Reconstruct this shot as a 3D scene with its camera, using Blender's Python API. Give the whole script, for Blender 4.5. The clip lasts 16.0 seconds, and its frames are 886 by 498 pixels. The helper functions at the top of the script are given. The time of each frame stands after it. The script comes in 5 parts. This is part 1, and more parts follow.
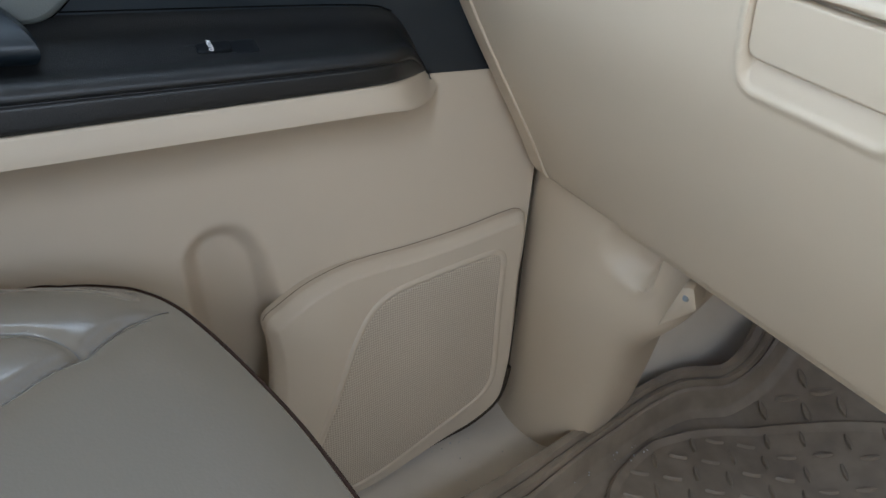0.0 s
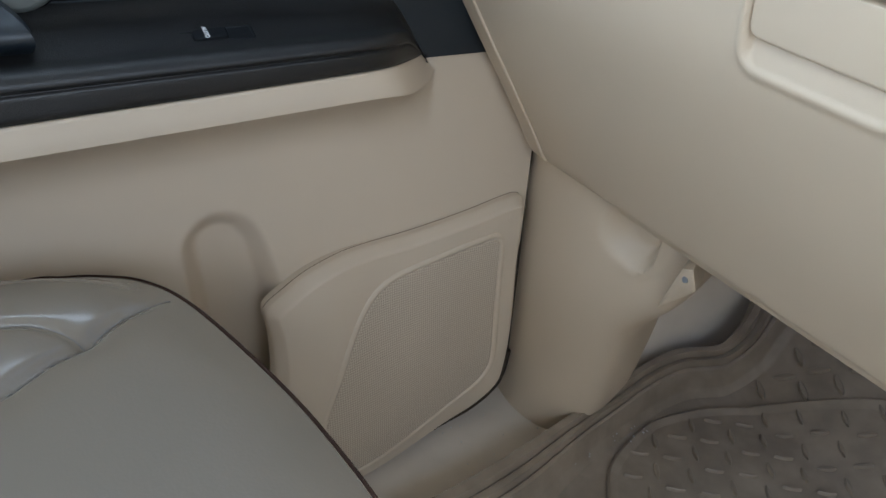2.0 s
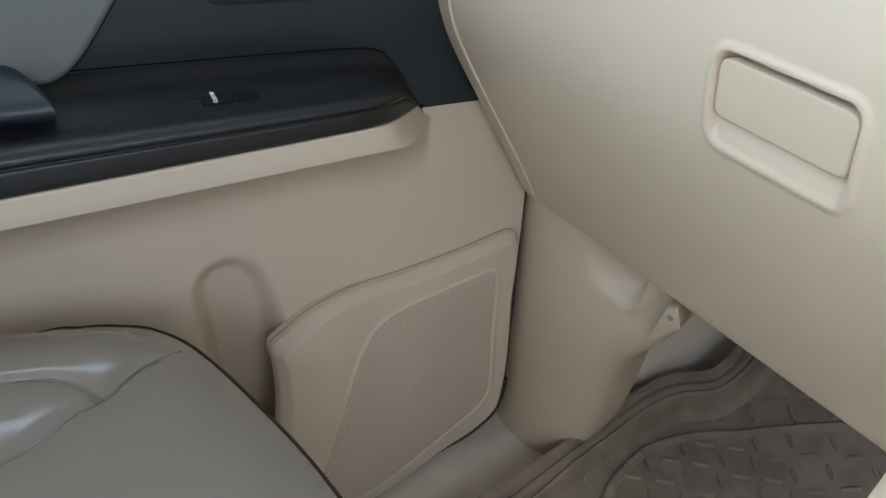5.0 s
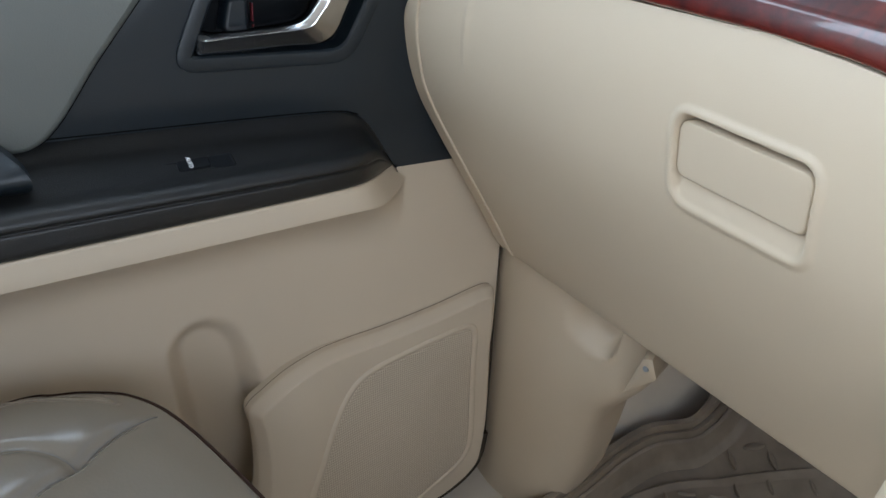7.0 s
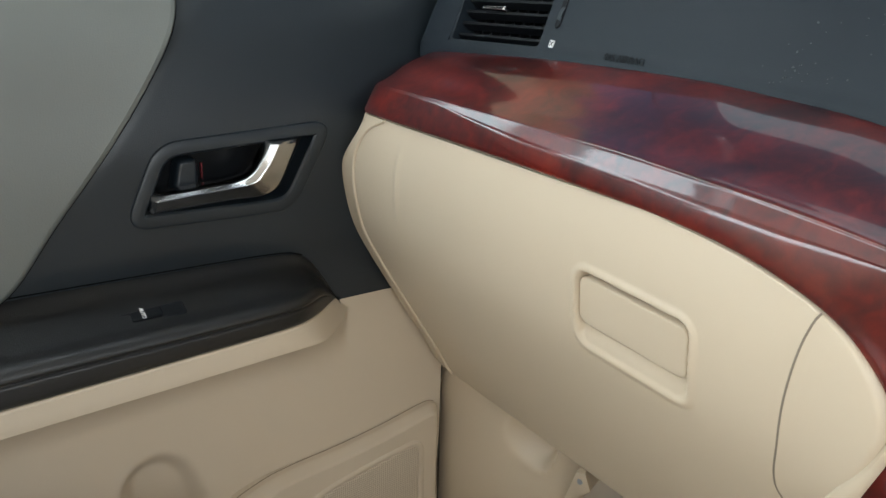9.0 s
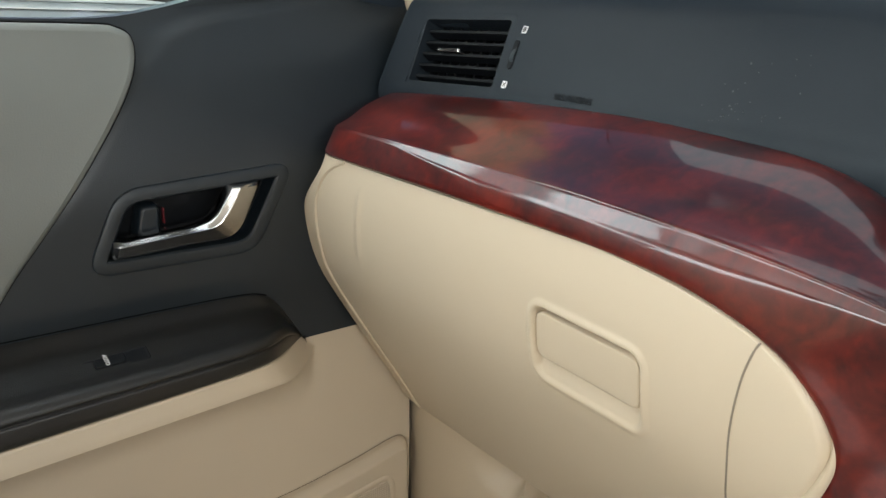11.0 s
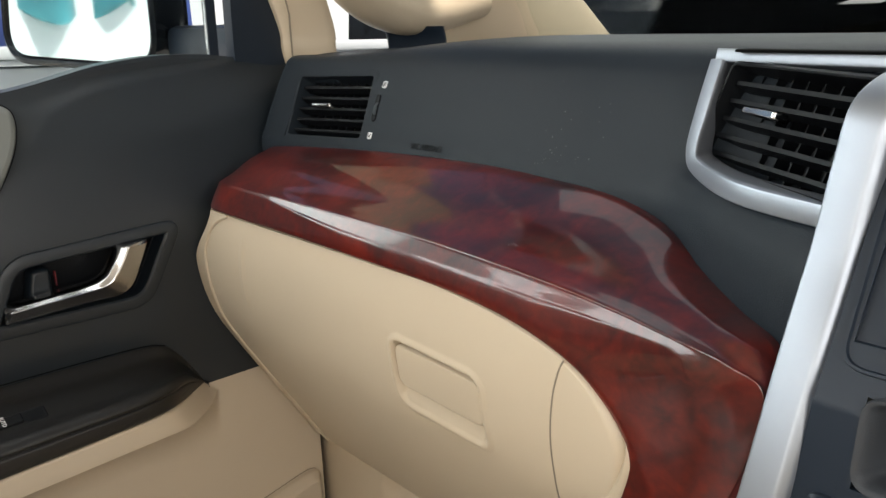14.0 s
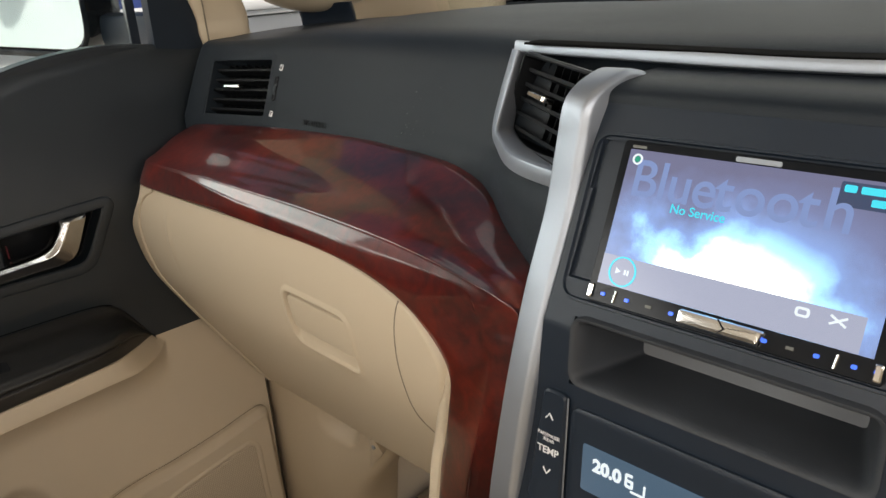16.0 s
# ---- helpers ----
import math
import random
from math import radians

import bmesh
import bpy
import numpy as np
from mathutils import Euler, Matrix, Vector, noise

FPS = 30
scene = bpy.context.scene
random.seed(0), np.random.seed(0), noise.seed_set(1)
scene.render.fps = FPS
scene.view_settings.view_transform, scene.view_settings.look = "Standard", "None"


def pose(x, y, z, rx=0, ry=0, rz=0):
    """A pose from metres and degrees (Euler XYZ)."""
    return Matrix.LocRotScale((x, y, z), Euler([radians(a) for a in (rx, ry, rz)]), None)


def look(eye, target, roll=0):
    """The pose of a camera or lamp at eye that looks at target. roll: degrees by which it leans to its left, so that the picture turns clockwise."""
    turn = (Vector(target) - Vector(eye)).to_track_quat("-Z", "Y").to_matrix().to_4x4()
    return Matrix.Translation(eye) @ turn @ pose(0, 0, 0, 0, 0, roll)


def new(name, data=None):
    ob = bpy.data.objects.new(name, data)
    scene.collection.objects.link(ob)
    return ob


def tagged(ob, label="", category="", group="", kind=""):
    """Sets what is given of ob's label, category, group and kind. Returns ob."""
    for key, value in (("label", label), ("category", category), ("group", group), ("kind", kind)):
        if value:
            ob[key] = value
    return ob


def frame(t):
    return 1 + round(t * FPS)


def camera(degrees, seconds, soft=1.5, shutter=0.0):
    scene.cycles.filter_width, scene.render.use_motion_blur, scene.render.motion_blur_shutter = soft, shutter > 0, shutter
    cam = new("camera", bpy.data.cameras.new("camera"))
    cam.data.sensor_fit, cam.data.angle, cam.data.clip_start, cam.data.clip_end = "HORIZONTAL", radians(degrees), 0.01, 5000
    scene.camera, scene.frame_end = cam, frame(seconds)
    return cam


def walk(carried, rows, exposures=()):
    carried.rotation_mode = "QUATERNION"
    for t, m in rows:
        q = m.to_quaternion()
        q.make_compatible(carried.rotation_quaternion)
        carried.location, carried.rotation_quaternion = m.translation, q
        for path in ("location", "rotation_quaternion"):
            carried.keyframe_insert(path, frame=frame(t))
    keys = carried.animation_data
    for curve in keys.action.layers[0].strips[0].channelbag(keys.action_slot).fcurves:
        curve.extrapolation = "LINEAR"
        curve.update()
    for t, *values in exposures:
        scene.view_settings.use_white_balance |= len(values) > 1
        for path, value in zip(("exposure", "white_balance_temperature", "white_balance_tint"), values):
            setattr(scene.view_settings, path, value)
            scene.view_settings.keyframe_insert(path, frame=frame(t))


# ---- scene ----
cam = camera(60.52, 16.0)
PATH = [
    (0, (-0.1541, -0.3840, 0.7977), (-0.8870, 0.0776, 0.2980), 5.87),
    (0.5, (-0.1551, -0.3845, 0.7961), (-0.8826, 0.0810, 0.2921), 5.69),
    (1, (-0.1565, -0.3846, 0.7935), (-0.8805, 0.0794, 0.2831), 5.49),
    (1.5, (-0.1566, -0.3849, 0.7934), (-0.8793, 0.0771, 0.2793), 5.34),
    (2, (-0.1572, -0.3889, 0.7968), (-0.8768, 0.0760, 0.2810), 5.35),
    (2.5, (-0.1578, -0.3871, 0.7970), (-0.8796, 0.0718, 0.2789), 5.06),
    (3, (-0.1568, -0.3902, 0.7994), (-0.8781, 0.0715, 0.2832), 5.01),
    (3.5, (-0.1564, -0.3921, 0.8062), (-0.8789, 0.0676, 0.2898), 4.91),
    (4, (-0.1536, -0.3907, 0.8113), (-0.8752, 0.0707, 0.2950), 5.02),
    (4.5, (-0.1489, -0.3921, 0.8264), (-0.8748, 0.0712, 0.3181), 4.94),
    (4.7, (-0.1440, -0.3910, 0.8430), (-0.8701, 0.0685, 0.3315), 4.80),
    (6.8, (-0.1370, -0.3910, 0.8620), (-0.8756, 0.1024, 0.4026), 4.10),
    (7, (-0.1372, -0.3909, 0.8615), (-0.8785, 0.1059, 0.4101), 4.19),
    (7.5, (-0.1385, -0.3923, 0.8661), (-0.8790, 0.1122, 0.4221), 4.30),
    (8, (-0.1207, -0.3926, 0.8947), (-0.8678, 0.1213, 0.4731), 4.44),
    (8.5, (-0.1045, -0.3905, 0.9165), (-0.8559, 0.1548, 0.5449), 4.13),
    (9, (-0.0959, -0.3987, 0.9313), (-0.8467, 0.1654, 0.5876), 3.30),
    (9.2, (-0.0940, -0.3960, 0.9370), (-0.8446, 0.1691, 0.5945), 3.10),
    (11.5, (-0.0801, -0.3975, 0.9455), (-0.8154, 0.2124, 0.6500), 2.07),
    (12, (-0.0805, -0.3982, 0.9467), (-0.8104, 0.2214, 0.6580), 2.01),
    (12.5, (-0.0767, -0.3962, 0.9480), (-0.8021, 0.2305, 0.6635), 1.83),
    (13, (-0.0557, -0.3932, 0.9532), (-0.7751, 0.2454, 0.6799), 1.53),
    (13.5, (-0.0417, -0.3934, 0.9590), (-0.7564, 0.2535, 0.6928), 1.29),
    (14, (0.0086, -0.3751, 0.9771), (-0.6944, 0.2808, 0.7021), -0.70),
    (14.5, (0.0659, -0.3621, 0.9884), (-0.6188, 0.2851, 0.6533), -1.38),
    (15, (0.1396, -0.3662, 1.0198), (-0.5409, 0.2836, 0.6811), -2.25),
    (15.5, (0.1745, -0.3718, 1.0290), (-0.5078, 0.2749, 0.6880), -3.28),
    (16, (0.1736, -0.3720, 1.0247), (-0.5077, 0.2729, 0.6785), -3.67),
]
EXPOSURES = [(0.0, 0.44, 5350, 9), (4.5, 0.44, 5450, 9), (7.5, 0.34, 5650, 9), (9.0, 0.44, 6250, 8), (12.5, 0.47, 6700, 10), (13.5, 0.32, 6900, 12), (14.5, 0.11, 7200, 14), (15.0, -0.08, 7450, 15), (16.0, -0.13, 7450, 15)]
walk(cam, [(t, look(eye, target, roll)) for t, eye, target, roll in PATH], EXPOSURES)

# ---- world and light ----
world = bpy.data.worlds.new("world")
scene.world = world
world.use_nodes = True
wn = world.node_tree
sky = wn.nodes.new("ShaderNodeTexSky")
sky.sky_type, sky.sun_disc = "NISHITA", False
sky.air_density, sky.dust_density, sky.ozone_density = 1.0, 3.5, 0.8
sky.sun_elevation, sky.sun_rotation = radians(58.4), radians(125.5)
wn.links.new(sky.outputs["Color"], wn.nodes["Background"].inputs["Color"])
wn.nodes["Background"].inputs["Strength"].default_value = 0.095
sun = new("sun", bpy.data.lights.new("sun", "SUN"))
sun.data.energy, sun.data.angle, sun.data.color = 5.0, radians(3), (1.0, 0.96, 0.9)
sun.matrix_world = look((7, -5, 14), (0, 0, 0))


def window_light(name, eye, target, w, h, watts, colour):
    lamp = new(name, bpy.data.lights.new(name, "AREA"))
    lamp.data.shape, lamp.data.size, lamp.data.size_y = "RECTANGLE", w, h
    lamp.data.energy, lamp.data.color = watts, colour
    lamp.matrix_world = look(eye, target)
    return lamp


window_light("windscreen_light", (0.0, 0.60, 1.26), (0.0, -0.2, 0.75), 1.7, 0.62, 1.9, (0.97, 1.0, 1.0))
window_light("passenger_window_light", (-0.93, -1.085, 1.20), (0.0, -1.085, 0.82), 2.05, 0.42, 12.3, (0.86, 0.95, 1.0))
window_light("driver_window_light", (0.9, -0.55, 1.15), (-0.3, -0.1, 0.55), 1.0, 0.5, 7.6, (0.98, 1.0, 0.99))
window_light("rear_window_light", (0.1, -2.3, 1.25), (-0.2, 0.0, 0.7), 1.3, 0.6, 16.8, (0.98, 1.0, 0.99))


# ---- materials ----
def material(name, colour, rough=0.5, metal=0.0, vary=0.06, scale=9.0, bump=0.0, bump_scale=300.0, coat=0.0, spec=0.5, fine=6.0, gloss_vary=0.05):
    m = bpy.data.materials.new(name)
    m.use_nodes = True
    n, l = m.node_tree.nodes, m.node_tree.links
    b = n["Principled BSDF"]
    b.inputs["Roughness"].default_value, b.inputs["Metallic"].default_value = rough, metal
    b.inputs["Coat Weight"].default_value = coat
    b.inputs["Specular IOR Level"].default_value = spec
    b.inputs["Coat Roughness"].default_value = 0.04
    co = n.new("ShaderNodeTexCoord")
    no = n.new("ShaderNodeTexNoise")
    no.inputs["Scale"].default_value, no.inputs["Detail"].default_value = scale, fine
    l.new(co.outputs["Object"], no.inputs["Vector"])
    ramp = n.new("ShaderNodeValToRGB")
    ramp.color_ramp.interpolation = "EASE"
    ramp.color_ramp.elements[0].position, ramp.color_ramp.elements[1].position = 0.22, 0.78
    ramp.color_ramp.elements[0].color = (*[c * (1 - vary) for c in colour], 1)
    ramp.color_ramp.elements[1].color = (*[min(1, c * (1 + vary)) for c in colour], 1)
    l.new(no.outputs["Fac"], ramp.inputs["Fac"])
    l.new(ramp.outputs["Color"], b.inputs["Base Color"])
    rr = n.new("ShaderNodeMapRange")
    rr.inputs["To Min"].default_value, rr.inputs["To Max"].default_value = max(0.0, rough - gloss_vary), rough + gloss_vary
    l.new(no.outputs["Fac"], rr.inputs["Value"])
    l.new(rr.outputs["Result"], b.inputs["Roughness"])
    if bump:
        bn = n.new("ShaderNodeTexNoise")
        bn.inputs["Detail"].default_value = 3.0
        bn.inputs["Scale"].default_value = bump_scale
        l.new(co.outputs["Object"], bn.inputs["Vector"])
        bp = n.new("ShaderNodeBump")
        bp.inputs["Strength"].default_value, bp.inputs["Distance"].default_value = bump, 0.001
        l.new(bn.outputs["Fac"], bp.inputs["Height"])
        l.new(bp.outputs["Normal"], b.inputs["Normal"])
    return m


BEIGE = material("beige_plastic", (0.56, 0.468, 0.345), 0.43, vary=0.02, scale=6, bump=0.12, bump_scale=1400)
BEIGE_DOOR = material("beige_door_plastic", (0.56, 0.472, 0.357), 0.52, vary=0.03, scale=5, bump=0.12, bump_scale=1400)
BLACK = material("black_dash_plastic", (0.0135, 0.0190, 0.0250), 0.50, vary=0.10, scale=8, bump=0.25, bump_scale=1100, spec=0.22)
BLACK_DOOR = material("black_door_plastic", (0.0098, 0.0152, 0.0205), 0.40, vary=0.12, scale=8, bump=0.22, bump_scale=1000, spec=0.58, gloss_vary=0.03)
ARM_BLACK = material("black_grained_vinyl", (0.0105, 0.0105, 0.0104), 0.38, vary=0.12, scale=8, bump=0.35, bump_scale=900, spec=0.55, gloss_vary=0.04)
BLACK_SATIN = material("black_satin", (0.0120, 0.0195, 0.0310), 0.36, vary=0.08, bump=0.05, bump_scale=1500, spec=0.36)
BLACK_GLOSS = material("black_gloss", (0.006, 0.008, 0.011), 0.12, vary=0.05, spec=0.22)
VENT_BLACK = material("vent_black", (0.0055, 0.0065, 0.0080), 0.42, vary=0.08, spec=0.18)
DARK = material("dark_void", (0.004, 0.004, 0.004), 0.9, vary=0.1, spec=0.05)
SILL = material("scuffed_sill_plastic", (0.61, 0.545, 0.455), 0.5, vary=0.06, scale=14, bump=0.2, bump_scale=700)
SEAM = material("seam_shadow", (0.22, 0.183, 0.138), 0.8, vary=0.05)
GREY_FABRIC = material("grey_vinyl", (0.150, 0.158, 0.146), 0.55, vary=0.04, scale=7, bump=0.3, bump_scale=700)
LEATHER = material("grey_leather", (0.172, 0.143, 0.108), 0.26, vary=0.02, scale=2.5, bump=0.16, bump_scale=420, fine=2.0, gloss_vary=0.0)
LEATHER.node_tree.nodes["Principled BSDF"].inputs["Coat Weight"].default_value = 0.6
LEATHER.node_tree.nodes["Principled BSDF"].inputs["Coat Roughness"].default_value = 0.16
STITCH = material("leather_seam", (0.115, 0.100, 0.082), 0.5, vary=0.05)
PIPING = material("brown_piping", (0.030, 0.016, 0.011), 0.8, vary=0.1, spec=0.1)
CHROME = material("chrome", (0.78, 0.77, 0.75), 0.09, 1.0, vary=0.03)
BRUSHED = material("brushed_metal", (0.60, 0.59, 0.58), 0.14, 1.0, vary=0.06, scale=60, bump=0.06, bump_scale=1800)
SILVER = material("silver_paint", (0.37, 0.405, 0.455), 0.44, 0.8, vary=0.03, bump=0.05, bump_scale=1500)
RUBBER = material("mat_rubber", (0.262, 0.214, 0.160), 0.42, vary=0.2, scale=22, bump=0.25, bump_scale=600)
TRAY = material("tray_rubber", (0.027, 0.032, 0.039), 0.6, vary=0.15, scale=30, bump=0.2, bump_scale=1200)
TRAY_BACK = material("grey_tray_plastic", (0.15, 0.158, 0.170), 0.5, vary=0.08, scale=20, bump=0.1, bump_scale=1200)
GAP_SHADE = material("gap_shade", (0.055, 0.044, 0.033), 0.9, vary=0.1, spec=0.05)
CARPET = material("beige_carpet", (0.42, 0.36, 0.28), 0.85, vary=0.08, scale=25, bump=0.6, bump_scale=900)
HEADLINER = material("headliner", (0.42, 0.385, 0.33), 0.9, vary=0.03, bump=0.3, bump_scale=800)
WHITE_MARK = material("white_mark", (0.8, 0.8, 0.8), 0.5, vary=0.02)
RED_MARK = material("red_mark", (0.16, 0.012, 0.018), 0.4, vary=0.05)
WALL_PAINT = material("pale_wall_paint", (0.86, 0.93, 0.96), 0.8, vary=0.04, scale=2)
GREY_WALL = material("grey_wall_paint", (0.50, 0.55, 0.585), 0.8, vary=0.06, scale=2)
CONCRETE = material("concrete", (0.5, 0.5, 0.49), 0.85, vary=0.12, scale=3)
TEAL_CLOTH = material("teal_cloth", (0.05, 0.30, 0.36), 0.6, vary=0.5, scale=3)
PALE_LINING = material("pale_lining", (0.80, 0.72, 0.60), 0.6, vary=0.05, bump=0.2, bump_scale=900)
BLUE_CLOTH = material("blue_tarpaulin", (0.03, 0.06, 0.22), 0.6, vary=0.3, scale=6)


def glass_material():
    m = bpy.data.materials.new("window_glass")
    m.use_nodes = True
    n, l = m.node_tree.nodes, m.node_tree.links
    n.remove(n["Principled BSDF"])
    t, g, mix, f = n.new("ShaderNodeBsdfTransparent"), n.new("ShaderNodeBsdfGlossy"), n.new("ShaderNodeMixShader"), n.new("ShaderNodeFresnel")
    g.inputs["Roughness"].default_value = 0.02
    t.inputs["Color"].default_value = (0.93, 0.96, 0.95, 1)
    f.inputs["IOR"].default_value = 1.45
    l.new(f.outputs["Fac"], mix.inputs[0])
    l.new(t.outputs[0], mix.inputs[1])
    l.new(g.outputs[0], mix.inputs[2])
    l.new(mix.outputs[0], n["Material Output"].inputs["Surface"])
    return m


GLASS = glass_material()


def wood_material():
    m = material("lacquered_burl_wood", (0.2, 0.03, 0.015), 0.3, coat=1.0)
    n, l = m.node_tree.nodes, m.node_tree.links
    b = n["Principled BSDF"]
    b.inputs["Coat Roughness"].default_value = 0.05
    co = n["Texture Coordinate"]

    def noise(scale, detail, twist):
        k = n.new("ShaderNodeTexNoise")
        k.inputs["Scale"].default_value, k.inputs["Detail"].default_value, k.inputs["Distortion"].default_value = scale, detail, twist
        l.new(co.outputs["Object"], k.inputs["Vector"])
        return k.outputs["Fac"]

    def blend(a, c, f):
        k = n.new("ShaderNodeMix")
        k.inputs["Factor"].default_value = f
        l.new(a, k.inputs["A"])
        l.new(c, k.inputs["B"])
        return k.outputs["Result"]

    figure = blend(blend(noise(9.0, 6.0, 0.6), noise(30.0, 8.0, 2.2), 0.36), noise(140.0, 4.0, 0.4), 0.16)
    r = n.new("ShaderNodeValToRGB")
    e = r.color_ramp.elements
    e[0].position, e[0].color = 0.35, (0.012, 0.0014, 0.0024, 1)
    e[1].position, e[1].color = 0.65, (0.145, 0.0120, 0.0058, 1)
    for p, c in ((0.44, (0.034, 0.0025, 0.0028, 1)), (0.54, (0.082, 0.0058, 0.0038, 1))):
        e.new(p).color = c
    l.new(figure, r.inputs["Fac"])
    l.new(r.outputs["Color"], b.inputs["Base Color"])
    return m


WOOD = wood_material()


def grille_material():
    m = material("perforated_grille", (0.50, 0.42, 0.32), 0.6, vary=0.02)
    n, l = m.node_tree.nodes, m.node_tree.links
    co = n["Texture Coordinate"]
    v = n.new("ShaderNodeTexVoronoi")
    v.inputs["Scale"].default_value, v.inputs["Randomness"].default_value = 330.0, 0.0
    v.voronoi_dimensions = "2D"
    sep, com = n.new("ShaderNodeSeparateXYZ"), n.new("ShaderNodeCombineXYZ")
    l.new(co.outputs["Object"], sep.inputs[0])
    l.new(sep.outputs["Y"], com.inputs["X"])
    l.new(sep.outputs["Z"], com.inputs["Y"])
    l.new(com.outputs[0], v.inputs["Vector"])
    r = n.new("ShaderNodeMapRange")
    r.inputs["From Min"].default_value, r.inputs["From Max"].default_value = 0.3, 0.5
    l.new(v.outputs["Distance"], r.inputs["Value"])
    mix = n.new("ShaderNodeMix")
    mix.data_type = "RGBA"
    mix.inputs["A"].default_value, mix.inputs["B"].default_value = (0.43, 0.365, 0.280, 1), (0.57, 0.482, 0.367, 1)
    l.new(r.outputs["Result"], mix.inputs["Factor"])
    l.new(mix.outputs["Result"], n["Principled BSDF"].inputs["Base Color"])
    bp = n.new("ShaderNodeBump")
    bp.inputs["Strength"].default_value, bp.inputs["Distance"].default_value = 0.5, 0.001
    l.new(r.outputs["Result"], bp.inputs["Height"])
    l.new(bp.outputs["Normal"], n["Principled BSDF"].inputs["Normal"])
    return m


GRILLE = grille_material()


def glow_material(name, colour, strength):
    m = bpy.data.materials.new(name)
    m.use_nodes = True
    b = m.node_tree.nodes["Principled BSDF"]
    b.inputs["Base Color"].default_value = (0.01, 0.01, 0.01, 1)
    b.inputs["Emission Color"].default_value = (*colour, 1)
    b.inputs["Emission Strength"].default_value = strength
    b.inputs["Roughness"].default_value = 0.15
    return m


CYAN_GLOW = glow_material("cyan_glow", (0.01, 0.75, 1.0), 1.15)
BLUE_GLOW = glow_material("blue_glow", (0.03, 0.15, 1.0), 1.8)
WHITE_GLOW = glow_material("white_glow", (0.72, 0.88, 1.0), 1.2)
PALE_GLOW = glow_material("pale_text_glow", (0.15, 0.24, 0.50), 1.35)


# ---- mesh helpers ----
def mix(a, b, f):
    return a + (b - a) * f


def smooth(x, a, b):
    f = min(1.0, max(0.0, (x - a) / (b - a)))
    return f * f * (3 - 2 * f)


def curve_at(points, s):
    """A smooth line through the points, s from 0 to 1 along them."""
    pts = [Vector(p) for p in points]
    k = s * (len(pts) - 1)
    i = min(int(k), len(pts) - 2)
    f = k - i
    p0, p1, p2, p3 = pts[max(i - 1, 0)], pts[i], pts[i + 1], pts[min(i + 2, len(pts) - 1)]
    return 0.5 * (2 * p1 + (p2 - p0) * f + (2 * p0 - 5 * p1 + 4 * p2 - p3) * f * f + (3 * p1 - p0 - 3 * p2 + p3) * f ** 3)


def table(rows, x):
    """A value read from rows of (x, value), joined by smooth steps."""
    if x <= rows[0][0]:
        return rows[0][1]
    for (a, u), (b, v) in zip(rows, rows[1:]):
        if x <= b:
            return u + (v - u) * (x - a) / (b - a)
    return rows[-1][1]


def closed_outline(points, n=72):
    pts = [Vector(p) for p in points]
    out, m = [], len(pts)
    for j in range(n):
        k = j / n * m
        i, f = int(k), k - int(k)
        p0, p1, p2, p3 = pts[i - 1], pts[i], pts[(i + 1) % m], pts[(i + 2) % m]
        out.append(0.5 * (2 * p1 + (p2 - p0) * f + (2 * p0 - 5 * p1 + 4 * p2 - p3) * f * f + (3 * p1 - p0 - 3 * p2 + p3) * f ** 3))
    return out


def rounded(corners, r, seg=5):
    """A polygon with its corners rounded by r."""
    out, m = [], len(corners)
    for i in range(m):
        p = Vector(corners[i])
        a, b = Vector(corners[i - 1]) - p, Vector(corners[(i + 1) % m]) - p
        q = min(r, 0.45 * a.length, 0.45 * b.length)
        s, e = p + a.normalized() * q, p + b.normalized() * q
        for k in range(seg + 1):
            f = k / seg
            out.append((1 - f) ** 2 * s + 2 * f * (1 - f) * p + f * f * e)
    return out


def part(name, bm, mat, parent=None, label="", flat=False):
    me = bpy.data.meshes.new(name)
    bmesh.ops.recalc_face_normals(bm, faces=bm.faces)
    for f in bm.faces:
        f.smooth = not flat
    bm.to_mesh(me)
    bm.free()
    me.materials.append(mat)
    if not flat:
        me.set_sharp_from_angle(angle=radians(38))
    ob = new(name, me)
    if parent:
        ob.parent = parent
    if label:
        ob["label"] = label
    return ob


def sheet(fn, nu, nv, back, skip=None):
    """A thick sheet: front fn(u, v), back face moved by the vector back. skip(p): leaves a face out."""
    bm = bmesh.new()
    back = Vector(back)
    P = [[Vector(fn(i / nu, j / nv)) for j in range(nv + 1)] for i in range(nu + 1)]
    A = [[bm.verts.new(p) for p in row] for row in P]
    B = [[bm.verts.new(p + back) for p in row] for row in P]
    keep = [[not (skip and skip((P[i][j] + P[i + 1][j + 1]) / 2)) for j in range(nv)] for i in range(nu)]
    for i in range(nu):
        for j in range(nv):
            if not keep[i][j]:
                continue
            bm.faces.new((A[i][j], A[i + 1][j], A[i + 1][j + 1], A[i][j + 1]))
            bm.faces.new((B[i][j + 1], B[i + 1][j + 1], B[i + 1][j], B[i][j]))
            for di, dj, p, q in ((-1, 0, (i, j), (i, j + 1)), (1, 0, (i + 1, j + 1), (i + 1, j)), (0, -1, (i + 1, j), (i, j)), (0, 1, (i, j + 1), (i + 1, j + 1))):
                a, b = i + di, j + dj
                if not (0 <= a < nu and 0 <= b < nv and keep[a][b]):
                    bm.faces.new((A[p[0]][p[1]], A[q[0]][q[1]], B[q[0]][q[1]], B[p[0]][p[1]]))
    for v in [v for v in bm.verts if not v.link_faces]:
        bm.verts.remove(v)
    return bm


